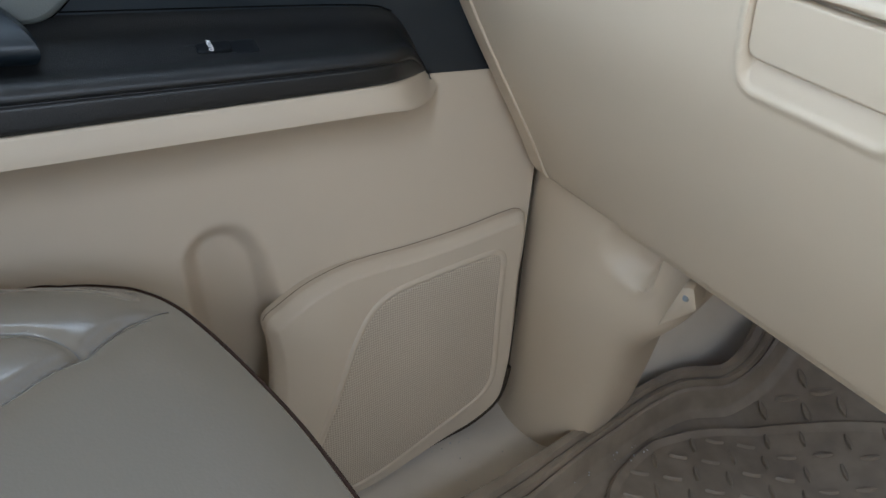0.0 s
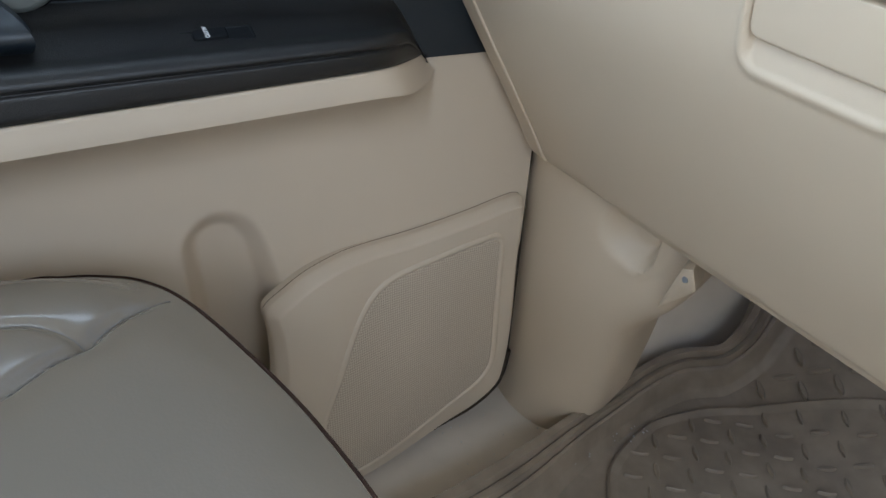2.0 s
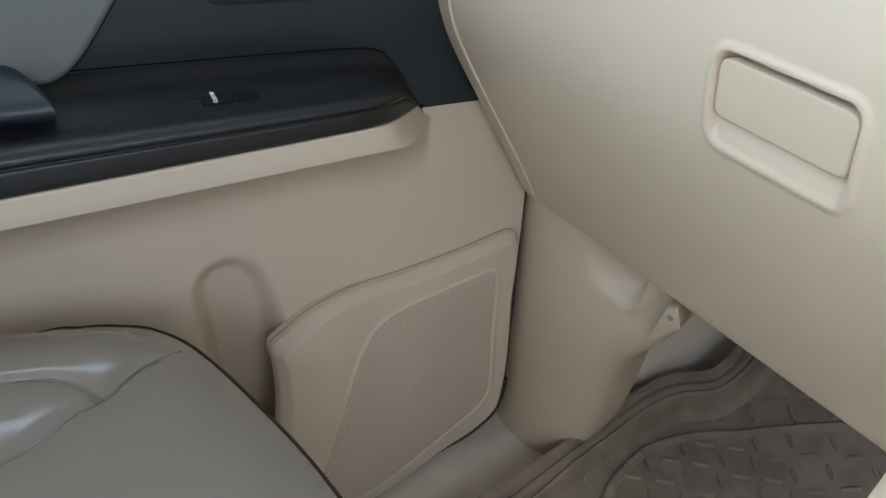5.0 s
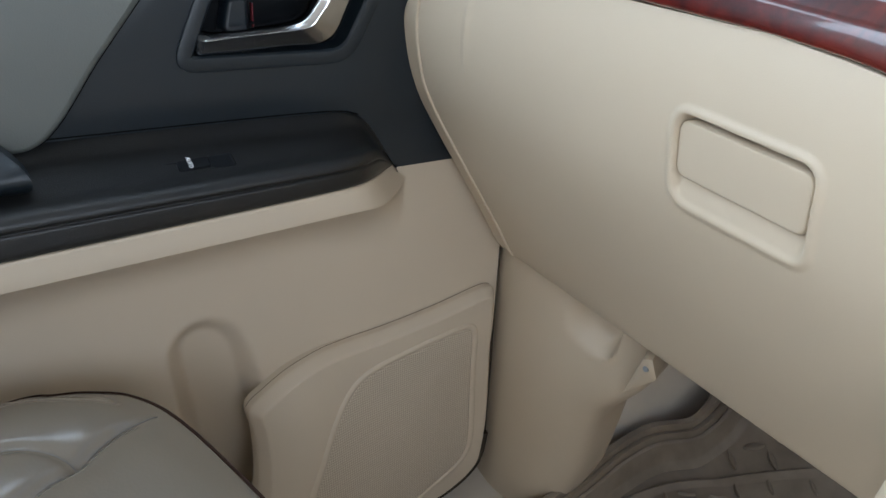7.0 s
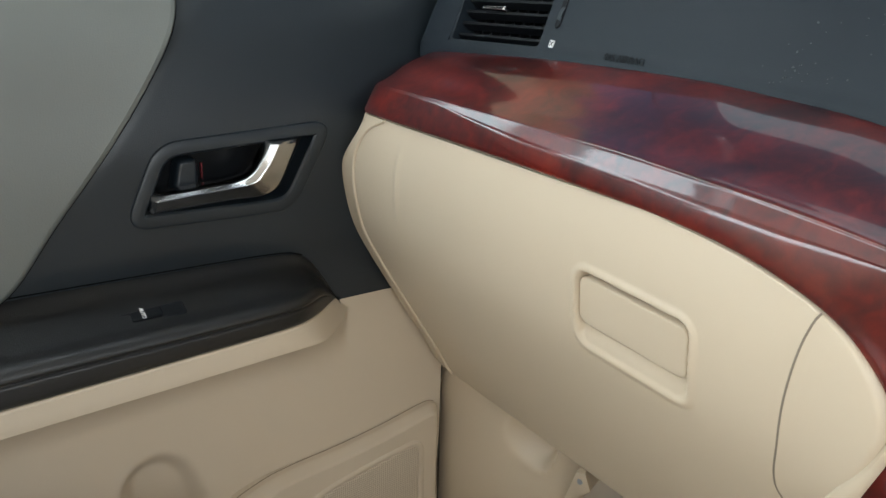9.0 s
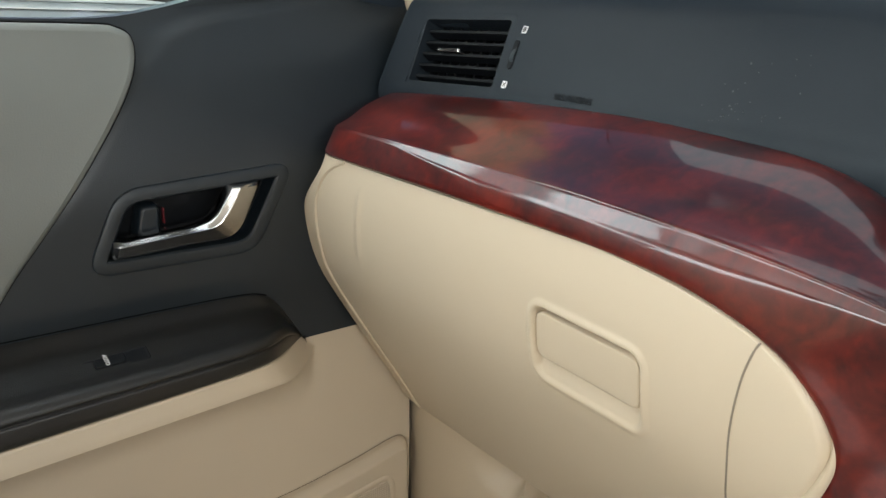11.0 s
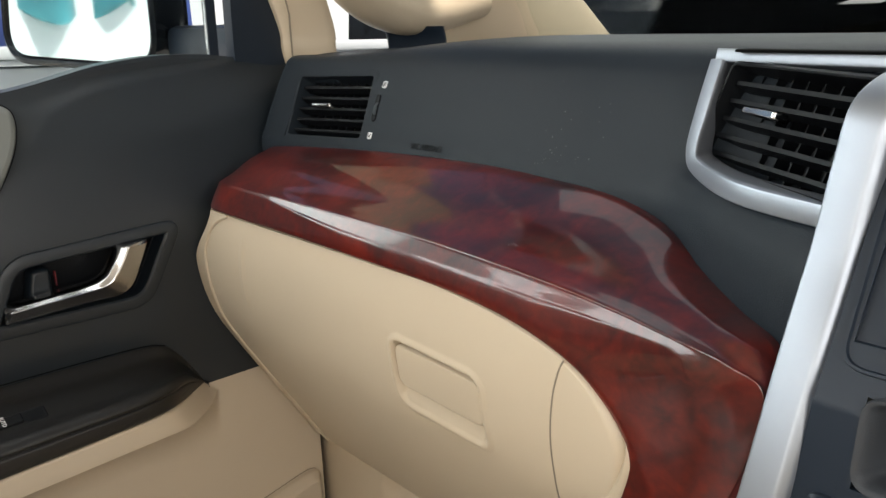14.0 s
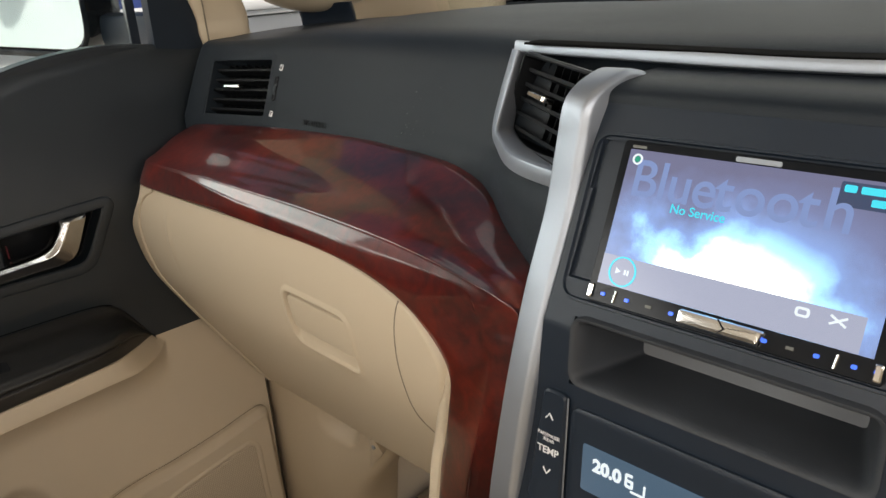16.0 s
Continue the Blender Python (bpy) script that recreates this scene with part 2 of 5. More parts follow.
def pad(outline, place, rings, hole=False, fill=5):
    """Rings of an outline: (inset in metres, height) one after another; place(u, v, h) sets them in the world. Ends are filled in rings unless hole."""
    bm = bmesh.new()
    n = len(outline)
    pts = [Vector(p) for p in outline]
    area = sum(pts[i - 1].x * pts[i].y - pts[i].x * pts[i - 1].y for i in range(n))
    sgn = 1 if area > 0 else -1
    nor = []
    for i in range(n):
        t = (pts[(i + 1) % n] - pts[i - 1]).normalized()
        nor.append(Vector((-t.y, t.x)) * sgn)
    flat_loops, loops = [], []
    for inset, h in rings:
        flat_loops.append([pts[i] + nor[i] * inset for i in range(n)])
        loops.append([bm.verts.new(place(*p, h)) for p in flat_loops[-1]])
    for a, b in zip(loops, loops[1:]):
        for i in range(n):
            bm.faces.new((a[i - 1], a[i], b[i], b[i - 1]))
    if hole:
        a, b = loops[-1], loops[0]
        for i in range(n):
            bm.faces.new((a[i - 1], a[i], b[i], b[i - 1]))
        return bm
    for k in (0, -1):
        mid = sum(flat_loops[k], Vector((0, 0))) / n
        last, h = loops[k], rings[k][1]
        if fill > 1:
            near = [p + (mid - p).normalized() * min(0.0006, 0.2 * (mid - p).length) for p in flat_loops[k]]
            ring = [bm.verts.new(place(*p, h)) for p in near]
            for i in range(n):
                bm.faces.new((last[i - 1], last[i], ring[i], ring[i - 1]))
            last = ring
        for f in range(1, fill):
            ring = [bm.verts.new(place(*(p + (mid - p) * (f / fill)), h)) for p in flat_loops[k]]
            for i in range(n):
                bm.faces.new((last[i - 1], last[i], ring[i], ring[i - 1]))
            last = ring
        c = bm.verts.new(place(*mid, h))
        for i in range(n):
            bm.faces.new((last[i - 1], last[i], c))
    return bm


def tube(points, r, seg=8, n=0, closed=False):
    """A rod of radius r (or a list of radii) along points, n > 0: smoothed into n pieces."""
    pts = [curve_at(points, k / n) for k in range(n + 1)] if n else [Vector(p) for p in points]
    bm = bmesh.new()
    rings = []
    for i, p in enumerate(pts):
        d = (pts[min(i + 1, len(pts) - 1)] - pts[max(i - 1, 0)]).normalized()
        a = d.cross(Vector((0.31, 0.2, 0.93))).normalized()
        b = d.cross(a)
        q = r if not isinstance(r, (list, tuple)) else mix(r[0], r[-1], i / (len(pts) - 1))
        rings.append([bm.verts.new(p + (a * math.cos(t) + b * math.sin(t)) * q) for t in (2 * math.pi * k / seg for k in range(seg))])
    for u, v in zip(rings, rings[1:]):
        for k in range(seg):
            bm.faces.new((u[k - 1], u[k], v[k], v[k - 1]))
    bm.faces.new(rings[0])
    bm.faces.new(list(reversed(rings[-1])))
    return bm


def bar(points, sections, n=40, prof=None):
    """A rail along points with, at each of them, a rounded cross-section of half sizes: sections (across vector, out vector)."""
    bm = bmesh.new()
    rings = []
    prof = rounded(prof or [(-1, -1), (1, -1), (1, 1), (-1, 1)], 0.14 if prof else 0.35, 3)
    for k in range(n + 1):
        s = k / n
        c = curve_at(points, s)
        a, o = curve_at([q[0] for q in sections], s), curve_at([q[1] for q in sections], s)
        rings.append([bm.verts.new(c + a * p.x + o * p.y) for p in prof])
    m = len(prof)
    for u, v in zip(rings, rings[1:]):
        for i in range(m):
            bm.faces.new((u[i - 1], u[i], v[i], v[i - 1]))
    bm.faces.new(rings[0])
    bm.faces.new(list(reversed(rings[-1])))
    return bm


def box(x0, x1, y0, y1, z0, z1, bevel=0.0, seg=2):
    bm = bmesh.new()
    bmesh.ops.create_cube(bm, size=1)
    bmesh.ops.scale(bm, vec=(x1 - x0, y1 - y0, z1 - z0), verts=bm.verts)
    bmesh.ops.translate(bm, vec=((x0 + x1) / 2, (y0 + y1) / 2, (z0 + z1) / 2), verts=bm.verts)
    if bevel:
        bmesh.ops.bevel(bm, geom=bm.edges, offset=bevel, segments=seg, affect="EDGES", profile=0.5)
    return bm


def moved(bm, m):
    bmesh.ops.transform(bm, matrix=m, verts=bm.verts)
    return bm


def joined(*bms):
    out = bmesh.new()
    for b in bms:
        me = bpy.data.meshes.new("tmp")
        b.to_mesh(me)
        b.free()
        out.from_mesh(me)
        bpy.data.meshes.remove(me)
    return out


def text_part(name, body, size, mat, m, parent, label="", depth=0.0003, align="CENTER", bold=0.0):
    cu = bpy.data.curves.new(name, "FONT")
    cu.body, cu.size, cu.extrude, cu.align_x, cu.align_y, cu.offset = body, size, depth, align, "CENTER", bold
    ob = bpy.data.objects.new(name, cu)
    scene.collection.objects.link(ob)
    bpy.context.view_layer.update()
    me = bpy.data.meshes.new_from_object(ob.evaluated_get(bpy.context.evaluated_depsgraph_get()))
    bpy.data.objects.remove(ob)
    me.transform(m)
    me.materials.clear()
    me.materials.append(mat)
    out = new(name, me)
    out.parent = parent
    if label:
        out["label"] = label
    return out


def letters(name, body, size, mat, place, parent, label, depth, bold):
    """A word as one part a letter; place(w): the pose of a letter that starts w along the word."""
    def width(t):
        cu = bpy.data.curves.new("width", "FONT")
        cu.body, cu.size = t, size
        ob = bpy.data.objects.new("width", cu)
        scene.collection.objects.link(ob)
        bpy.context.view_layer.update()
        w = ob.dimensions.x
        bpy.data.objects.remove(ob)
        return w

    for i, c in enumerate(body):
        w = width(body[:i + 1]) - width(c)
        text_part(name, c, size, mat, place(w), parent, label, depth, "LEFT", bold)


def thing(name, label, category, group="", kind=""):
    """An Empty at a thing's base; its parts keep world coordinates."""
    return tagged(new(name), label, category, group, kind)


def door_place(u, v, h):
    """Door coordinates: u along the car, v up, h out of the door into the cabin."""
    return Vector((-0.82 + h, u, v))


# ---- shell of the cabin ----
def slab(name, bm, mat, label, category):
    return tagged(part(name, bm, mat), label, category, kind="structure")


slab("floor", box(-0.86, 0.86, -2.4, 1.0, -0.06, 0.0), CARPET, "beige carpeted cabin floor", "floor")
slab("ceiling", box(-0.86, 0.86, -2.4, 0.2, 1.5, 1.54), HEADLINER, "beige fabric headliner over the cabin", "ceiling")
slab("wall_rear", box(-0.86, 0.86, -2.46, -2.4, -0.06, 0.95), BEIGE_DOOR, "beige rear wall of the cabin", "wall")
slab("wall_right", box(0.83, 0.88, -2.4, 0.95, -0.06, 0.92), BEIGE_DOOR, "beige trim wall on the driver side", "wall")
slab("wall_front", box(-0.86, 0.86, 0.95, 1.0, 0.0, 0.9), CARPET, "beige carpeted bulkhead under the dashboard", "wall")
slab("wall_left_front", box(-0.935, -0.905, -0.85, 1.0, -0.06, 0.90), BEIGE_DOOR, "inner skin of the passenger side", "wall")
slab("wall_left_rear", box(-0.9, -0.86, -2.4, -0.85, -0.06, 0.92), BEIGE_DOOR, "beige side trim behind the passenger door", "wall")

# ---- passenger door ----
door = thing("car_door", "closed passenger door with black, grey and beige trim", "car door")


def bulge(y):
    """How far the armrest stands out of the door, 0 to 1; its front end is a rounded corner and a slanting face."""
    k = (y + 0.080) / 0.077
    return max(0.0, 1 - 0.5 * (k + math.sqrt(k * k + 0.09)))


def border(y):
    """Height of the line between black and beige."""
    return 0.5875 + 0.047 * min(y, 0.0) - 0.0235 * (1 - bulge(y)) + 0.3 * max(y, 0)


def lower_x(y, z):
    d = border(y) - z
    b = bulge(y - 0.002 - 0.7 * min(max(d, 0.0), 0.022))
    lip = 0.0025 * smooth(d, 0.0, 0.02) - 0.002 * max(0.0, 1 - d / 0.003) ** 2
    under = 1.0 if d < 0.024 else max(0.0, 1 - ((d - 0.024) / 0.085)) ** 2.2
    x = (0.0925 + lip) * b * under + 0.006 * smooth(d, 0.1, 0.32)
    w = 0.043 + 0.10 * max(0.0, 0.39 - z) ** 1.15
    c = -0.2215 + 0.16 * max(0.0, 0.39 - z)
    e = math.hypot((y - c) / w, max(0.0, z - 0.372) / 0.049)
    x -= 0.03 * smooth(-z, -0.075, -0.045)
    return x - max(0.004, 0.0135 + 0.15 * max(0.0, 0.425 - z) - 0.18 * (y - c)) * (1 - smooth(e, 0.52, 1.08))


def lower_front(u, v):
    y = mix(-0.85, -0.40, u / 0.12) if u < 0.12 else mix(-0.40, 0.158, (u - 0.12) / 0.88)
    z = mix(0.03, border(y) - 0.0005, 1 - (1 - v) ** 1.4)
    return door_place(y, z, lower_x(y, z) - 0.008)


part("lower_panel", sheet(lower_front, 260, 200, (-0.03, 0, 0)), BEIGE_DOOR, door, "beige moulded plastic lower door panel with a shallow pocket")


def arm_top(y):
    """Height of the armrest's rear edge, which comes down at its front end."""
    k = (y + 0.045) / 0.042
    return 0.634 - 0.072 * max(0.0, 0.5 * (k + math.sqrt(k * k + 0.12)))


def arm_front(u, v):
    y = mix(-0.85, 0.0, 1 - (1 - u) ** 1.7)
    b, zb, zt = bulge(y), border(y), arm_top(y)
    k = zt - zb
    prof = ((0.0855 * b, 0.0), (0.0882 * b, 0.08 * k), (0.0884 * b, 0.29 * k), (0.0862 * b, 0.345 * k), (0.0888 * b, 0.40 * k), (0.0872 * b, 0.48 * k), (0.080 * b, 0.555 * k), (0.060 * b, 0.590 * k), (0.024 * b, 0.76 * k), (0.004, 0.97 * k), (-0.006, 1.0 * k + 0.004))
    p = curve_at([(a, c, 0) for a, c in prof], v)
    return door_place(y, zb + p.y, p.x - 0.004)


part("armrest", sheet(arm_front, 150, 90, (-0.02, 0, 0)), ARM_BLACK, door, "black grained soft armrest")


part("armrest_seam", tube([(-0.8205, y, arm_top(y) + 0.001) for y in [-0.85 + 0.80 * k / 60 for k in range(61)]], 0.0008, 6), DARK, door)


def trim_top(y):
    rows = ((-0.9, 0.915), (-0.2, 0.918), (-0.15, 0.922), (-0.1, 0.938), (-0.04, 0.951), (0.046, 0.957), (0.1, 0.95), (0.17, 0.942))
    return sum(table(rows, y + d) for d in (-0.036, -0.018, 0.0, 0.018, 0.036)) / 5


CREASE = ((0.70, -0.280), (0.7968, -0.2086), (0.8264, -0.1874), (0.8736, -0.1505), (0.9037, -0.1213), (0.9164, -0.0852), (0.9274, -0.0443), (0.9361, 0.0103), (0.95, 0.11))


def upper_x(y, z):
    # the trim falls away from a crease towards the insert and the window
    away = max(0.0, 0.75 * (table(CREASE, z) - y)) if z > 0.70 else 0.0
    fall = 0.008 * (1 - math.exp(-away / 0.020)) * smooth(z, 0.70, 0.80)
    return -0.004 - fall - 0.05 * smooth(z, 0.74, 1.0) + 0.006 * smooth(z, 0.60, 0.66) - 0.014 * smooth(z, trim_top(y) - 0.085, trim_top(y) + 0.008)


BEZ = [(-0.199, 0.762), (-0.016, 0.773), (-0.063, 0.684), (-0.232, 0.685)]
BEZ_CUT = [(-0.195, 0.7575), (-0.026, 0.767), (-0.066, 0.690), (-0.225, 0.690)]


def inside(quad, y, z):
    s = [(b[0] - a[0]) * (z - a[1]) - (b[1] - a[1]) * (y - a[0]) for a, b in zip(quad, quad[1:] + quad[:1])]
    return all(k < 0 for k in s) or all(k > 0 for k in s)


def upper_front(u, v):
    y = mix(-0.85, 0.2, u)
    z = mix(0.56, trim_top(y), v)
    return door_place(y, z, upper_x(y, z))


part("upper_trim", sheet(upper_front, 200, 80, (-0.03, 0, 0), lambda p: inside(BEZ_CUT, p.y, p.z)), BLACK_DOOR, door, "black plastic upper door trim")
part("window_ledge", sheet(lambda u, v: Vector((mix(-0.880, -0.935, v), mix(-0.85, 0.3, u), trim_top(mix(-0.85, 0.3, u)) - 0.004 - 0.01 * v)), 60, 4, (0, 0, -0.03)), BLACK_DOOR, door)

INSERT = closed_outline([(-0.345, 0.632), (-0.29, 0.701), (-0.235, 0.77), (-0.195, 0.825), (-0.168, 0.868), (-0.160, 0.898), (-0.172, 0.911), (-0.21, 0.914), (-0.4, 0.914), (-0.6, 0.912), (-0.83, 0.91), (-0.84, 0.8), (-0.83, 0.66), (-0.7, 0.636), (-0.5, 0.632), (-0.4, 0.631)], 120)
part("door_insert", pad(INSERT, lambda u, v, h: door_place(u, v, upper_x(u, v) + h), [(0, -0.004), (0.0, 0.004), (0.002, 0.009), (0.006, 0.012)], fill=10), GREY_FABRIC, door, "grey vinyl padded door insert")
part("insert_gap", tube([door_place(p.x, p.y, upper_x(p.x, p.y) + 0.0012) for p in [*INSERT, INSERT[0]]], 0.0017, 6), DARK, door)

handle = part("door_handle", pad(rounded(BEZ, 0.022, 7), lambda u, v, h: door_place(u, v, upper_x(u, v) + h), [(-0.0030, -0.002), (-0.0022, 0.003), (0.0, 0.0042), (0.0095, 0.0032), (0.0115, 0.001), (0.0125, -0.022)], True), BLACK_DOOR, door, "black bezel round the inner door handle")
CUP = [(-0.183, 0.755), (-0.040, 0.762), (-0.075, 0.695), (-0.213, 0.693)]
part("handle_recess", pad(rounded(CUP, 0.012), lambda u, v, h: door_place(u, v, -0.004 + h), [(-0.004, -0.036), (-0.003, -0.014), (-0.001, -0.014), (0.001, -0.026), (0.004, -0.031)]), VENT_BLACK, handle)
LEVER_IN = [(-0.2085, 0.7165, 0), (-0.167, 0.720, 0), (-0.132, 0.7225, 0), (-0.1135, 0.7272, 0), (-0.104, 0.738, 0), (-0.0975, 0.7485, 0), (-0.092, 0.759, 0)]
LEVER_OUT = [(-0.2115, 0.697, 0), (-0.173, 0.6985, 0), (-0.128, 0.7008, 0), (-0.097, 0.7025, 0), (-0.081, 0.7115, 0), (-0.0705, 0.732, 0), (-0.0585, 0.7595, 0)]
LEVER_RISE = ((0.0, -0.008), (0.05, -0.001), (0.10, 0.0008), (0.20, 0.0046), (0.25, 0.0050), (0.85, -0.0040), (0.95, -0.0058), (1.0, -0.010))


def lever_front(u, v):
    """The pull lever: a bright bevel along its upper edge, the broad face leaning down."""
    p = mix(curve_at(LEVER_IN, u), curve_at(LEVER_OUT, u), v)
    end = 0.006 * (1 - smooth(u, 0.0, 0.03)) + 0.003 * smooth(u, 0.97, 1.0)
    return door_place(p.x, p.y, 0.012 + table(LEVER_RISE, v) + 0.006 * smooth(p.x, -0.14, -0.06) - end)


part("lever", sheet(lever_front, 70, 20, (-0.008, 0, 0)), BRUSHED, handle, "satin chrome pull lever")
part("lock_knob", pad(rounded([(-0.183, 0.708), (-0.157, 0.711), (-0.157, 0.744), (-0.176, 0.743)], 0.006), lambda u, v, h: door_place(u, v, -0.014 + h), [(0, -0.016), (0, 0), (0.002, 0.003), (0.004, 0.004)]), BLACK_DOOR, handle, "black lock knob")
part("lock_mark", box(-0.8455, -0.8405, -0.1506, -0.1494, 0.720, 0.736), RED_MARK, handle, "red lock mark")

# window switch on the armrest
def switch_at(u, v, h):
    return Vector((-0.774 - v * 0.93, u, 0.6120 + 0.055 * (u + 0.22) + v * 0.32 + h))


sw = part("window_switch", pad(rounded([(-0.256, -0.009), (-0.196, -0.009), (-0.196, 0.010), (-0.256, 0.010)], 0.004), switch_at, [(0, -0.004), (0, 0.0006), (0.001, 0.0012), (0.0025, 0.0008)]), VENT_BLACK, door, "black window switch plate")
part("rocker", pad(rounded([(-0.246, -0.006), (-0.218, -0.006), (-0.218, 0.006), (-0.246, 0.006)], 0.003), lambda u, v, h: switch_at(u, v, h + 0.001), [(0, 0.0), (0, 0.0025), (0.001, 0.0032)]), VENT_BLACK, sw)
text_part("switch_lettering", "AUTO", 0.0052, WHITE_MARK, Matrix(((0.93, 0, 0.34, -0.7735), (0, 1, 0, -0.2355), (-0.34, 0, 0.93, 0.6162), (0, 0, 0, 1))), sw, "small white lettering", 0.0002, bold=0.0001)

# grab handle at the rear of the armrest
part("grab_handle", sheet(lambda u, v: Vector((-0.80 + 0.042 * math.sin(v * math.pi * 0.9 + 0.2), mix(-0.85, -0.353 - 0.02 * (2 * v - 1) ** 2 - 0.012 * v, u ** 0.5), 0.600 + 0.048 * v)), 24, 14, (-0.02, 0, 0)), BLACK_DOOR, door)

# speaker pod and grille
POD = closed_outline([(-0.188, 0.303), (-0.168, 0.321), (-0.138, 0.339), (-0.100, 0.350), (-0.065, 0.353), (-0.014, 0.356), (0.06, 0.366), (0.118, 0.3775), (0.138, 0.379), (0.1485, 0.371), (0.151, 0.345), (0.152, 0.30), (0.154, 0.2), (0.150, 0.13), (0.139, 0.088), (0.10, 0.060), (0.05, 0.052), (-0.04, 0.046), (-0.16, 0.040), (-0.215, 0.05), (-0.205, 0.14), (-0.186, 0.22), (-0.184, 0.27)], 160)


def pod_h(u, v):
    return 0.008 + 0.040 * smooth(-u, -0.11, 0.12) * smooth(-v, -0.36, -0.1) + 0.01 * smooth(-v, -0.3, -0.1) + 0.006 * smooth(-u, 0.03, 0.15) * smooth(v, 0.24, 0.30) + 0.010 * math.exp(-((u + 0.125) / 0.045) ** 2 - ((v - 0.25) / 0.07) ** 2)


pod = part("speaker_pod", pad(POD, lambda u, v, h: door_place(u, v, pod_h(u, v) + h), [(0, -0.022), (0, -0.005), (0.0008, -0.003), (0.003, 0.0), (0.0065, 0.0040), (0.0095, 0.0074), (0.0115, 0.0088)], fill=18), BEIGE_DOOR, door, "beige moulded loudspeaker surround")
GR = closed_outline([(-0.043, 0.306), (0.03, 0.322), (0.088, 0.331), (0.104, 0.3315), (0.1125, 0.322), (0.1145, 0.30), (0.1155, 0.24), (0.117, 0.16), (0.112, 0.130), (0.092, 0.109), (0.05, 0.094), (-0.02, 0.080), (-0.085, 0.071), (-0.160, 0.066), (-0.178, 0.08), (-0.154, 0.125), (-0.119, 0.203), (-0.082, 0.272)], 110)
part("grille_rim", pad(GR, lambda u, v, h: door_place(u, v, pod_h(u, v) + h), [(-0.0085, 0.0070), (-0.006, 0.0098), (-0.003, 0.0108), (-0.001, 0.0108), (0.0015, 0.0096), (0.003, 0.007)], True), BEIGE_DOOR, pod)
part("grille", pad(GR, lambda u, v, h: door_place(u, v, pod_h(u, v) + h), [(0.001, 0.006), (0.0022, 0.0088), (0.005, 0.0100)], fill=14), GRILLE, pod, "finely perforated beige loudspeaker grille")

part("pod_seam", tube([door_place(p.x, p.y, -0.0035 + 0.009 * smooth(-p.x, 0.03, 0.16)) for p in POD if p.y > 0.30 and p.x < 0.146], 0.0006, 6), SEAM, door)
# a dark brown tube stands in for the shade under the pod's foot
part("pod_foot_shade", tube([door_place(p.x, p.y - 0.003, 0.004 + 0.6 * pod_h(p.x, p.y)) for p in POD if p.y < 0.15 and p.x > -0.1], 0.0055, 6), GAP_SHADE, door)
part("shut_gap", tube([(-0.827, 0.1590, 0.47), (-0.828, 0.1595, 0.385), (-0.820, 0.159, 0.25), (-0.81, 0.156, 0.10)], 0.0019, 6), GAP_SHADE, door)

# ---- dashboard ----
dash = thing("dashboard", "dashboard with beige glove box, red burl wood band and black top", "dashboard")
FACE = ((0.40, 0.19), (0.428, 0.168), (0.436, 0.150), (0.445, 0.139), (0.48, 0.117), (0.55, 0.073), (0.62, 0.032), (0.66, 0.012), (0.70, 0.001), (0.74, -0.003), (0.77, -0.001), (0.80, 0.004))
RIGHT = ((0.40, -0.272), (0.50, -0.262), (0.598, -0.2545), (0.635, -0.2490), (0.673, -0.2360), (0.711, -0.2260), (0.734, -0.233), (0.754, -0.250), (0.767, -0.274), (0.776, -0.305), (0.783, -0.345), (0.788, -0.40))


def face_y(x, z):
    """The dashboard's beige face: how far forward it lies."""
    zs = curve_table(FACE, z)
    d = max(0.0, left_edge(z) + 0.032 - x) / 0.033
    return zs + 0.055 * (1 - math.sqrt(max(0.0, 1 - min(d, 1.0) ** 2)))


def left_edge(z):
    """Outer end of the dashboard, against the door."""
    return -0.803 - 0.047 * smooth(-z, -0.79, -0.71) + 0.021 * smooth(-z, -0.68, -0.48) - 0.004 * smooth(-z, -0.6, -0.45)


def curve_table(rows, x):
    if x <= rows[0][0]:
        return rows[0][1]
    if x >= rows[-1][0]:
        return rows[-1][1]
    for i in range(len(rows) - 1):
        if x <= rows[i + 1][0]:
            break
    p = [rows[max(i - 1, 0)], rows[i], rows[i + 1], rows[min(i + 2, len(rows) - 1)]]
    f = (x - p[1][0]) / (p[2][0] - p[1][0])
    m1 = (p[2][1] - p[0][1]) / (p[2][0] - p[0][0]) * (p[2][0] - p[1][0])
    m2 = (p[3][1] - p[1][1]) / (p[3][0] - p[1][0]) * (p[2][0] - p[1][0])
    return (2 * f ** 3 - 3 * f * f + 1) * p[1][1] + (f ** 3 - 2 * f * f + f) * m1 + (-2 * f ** 3 + 3 * f * f) * p[2][1] + (f ** 3 - f * f) * m2


def rr_dist(x, z, x0, x1, z0, z1, r):
    """Signed distance to a rounded rectangle, negative inside."""
    qx, qz = abs(x - (x0 + x1) / 2) - (x1 - x0) / 2 + r, abs(z - (z0 + z1) / 2) - (z1 - z0) / 2 + r
    return math.hypot(max(qx, 0), max(qz, 0)) + min(max(qx, qz), 0) - r


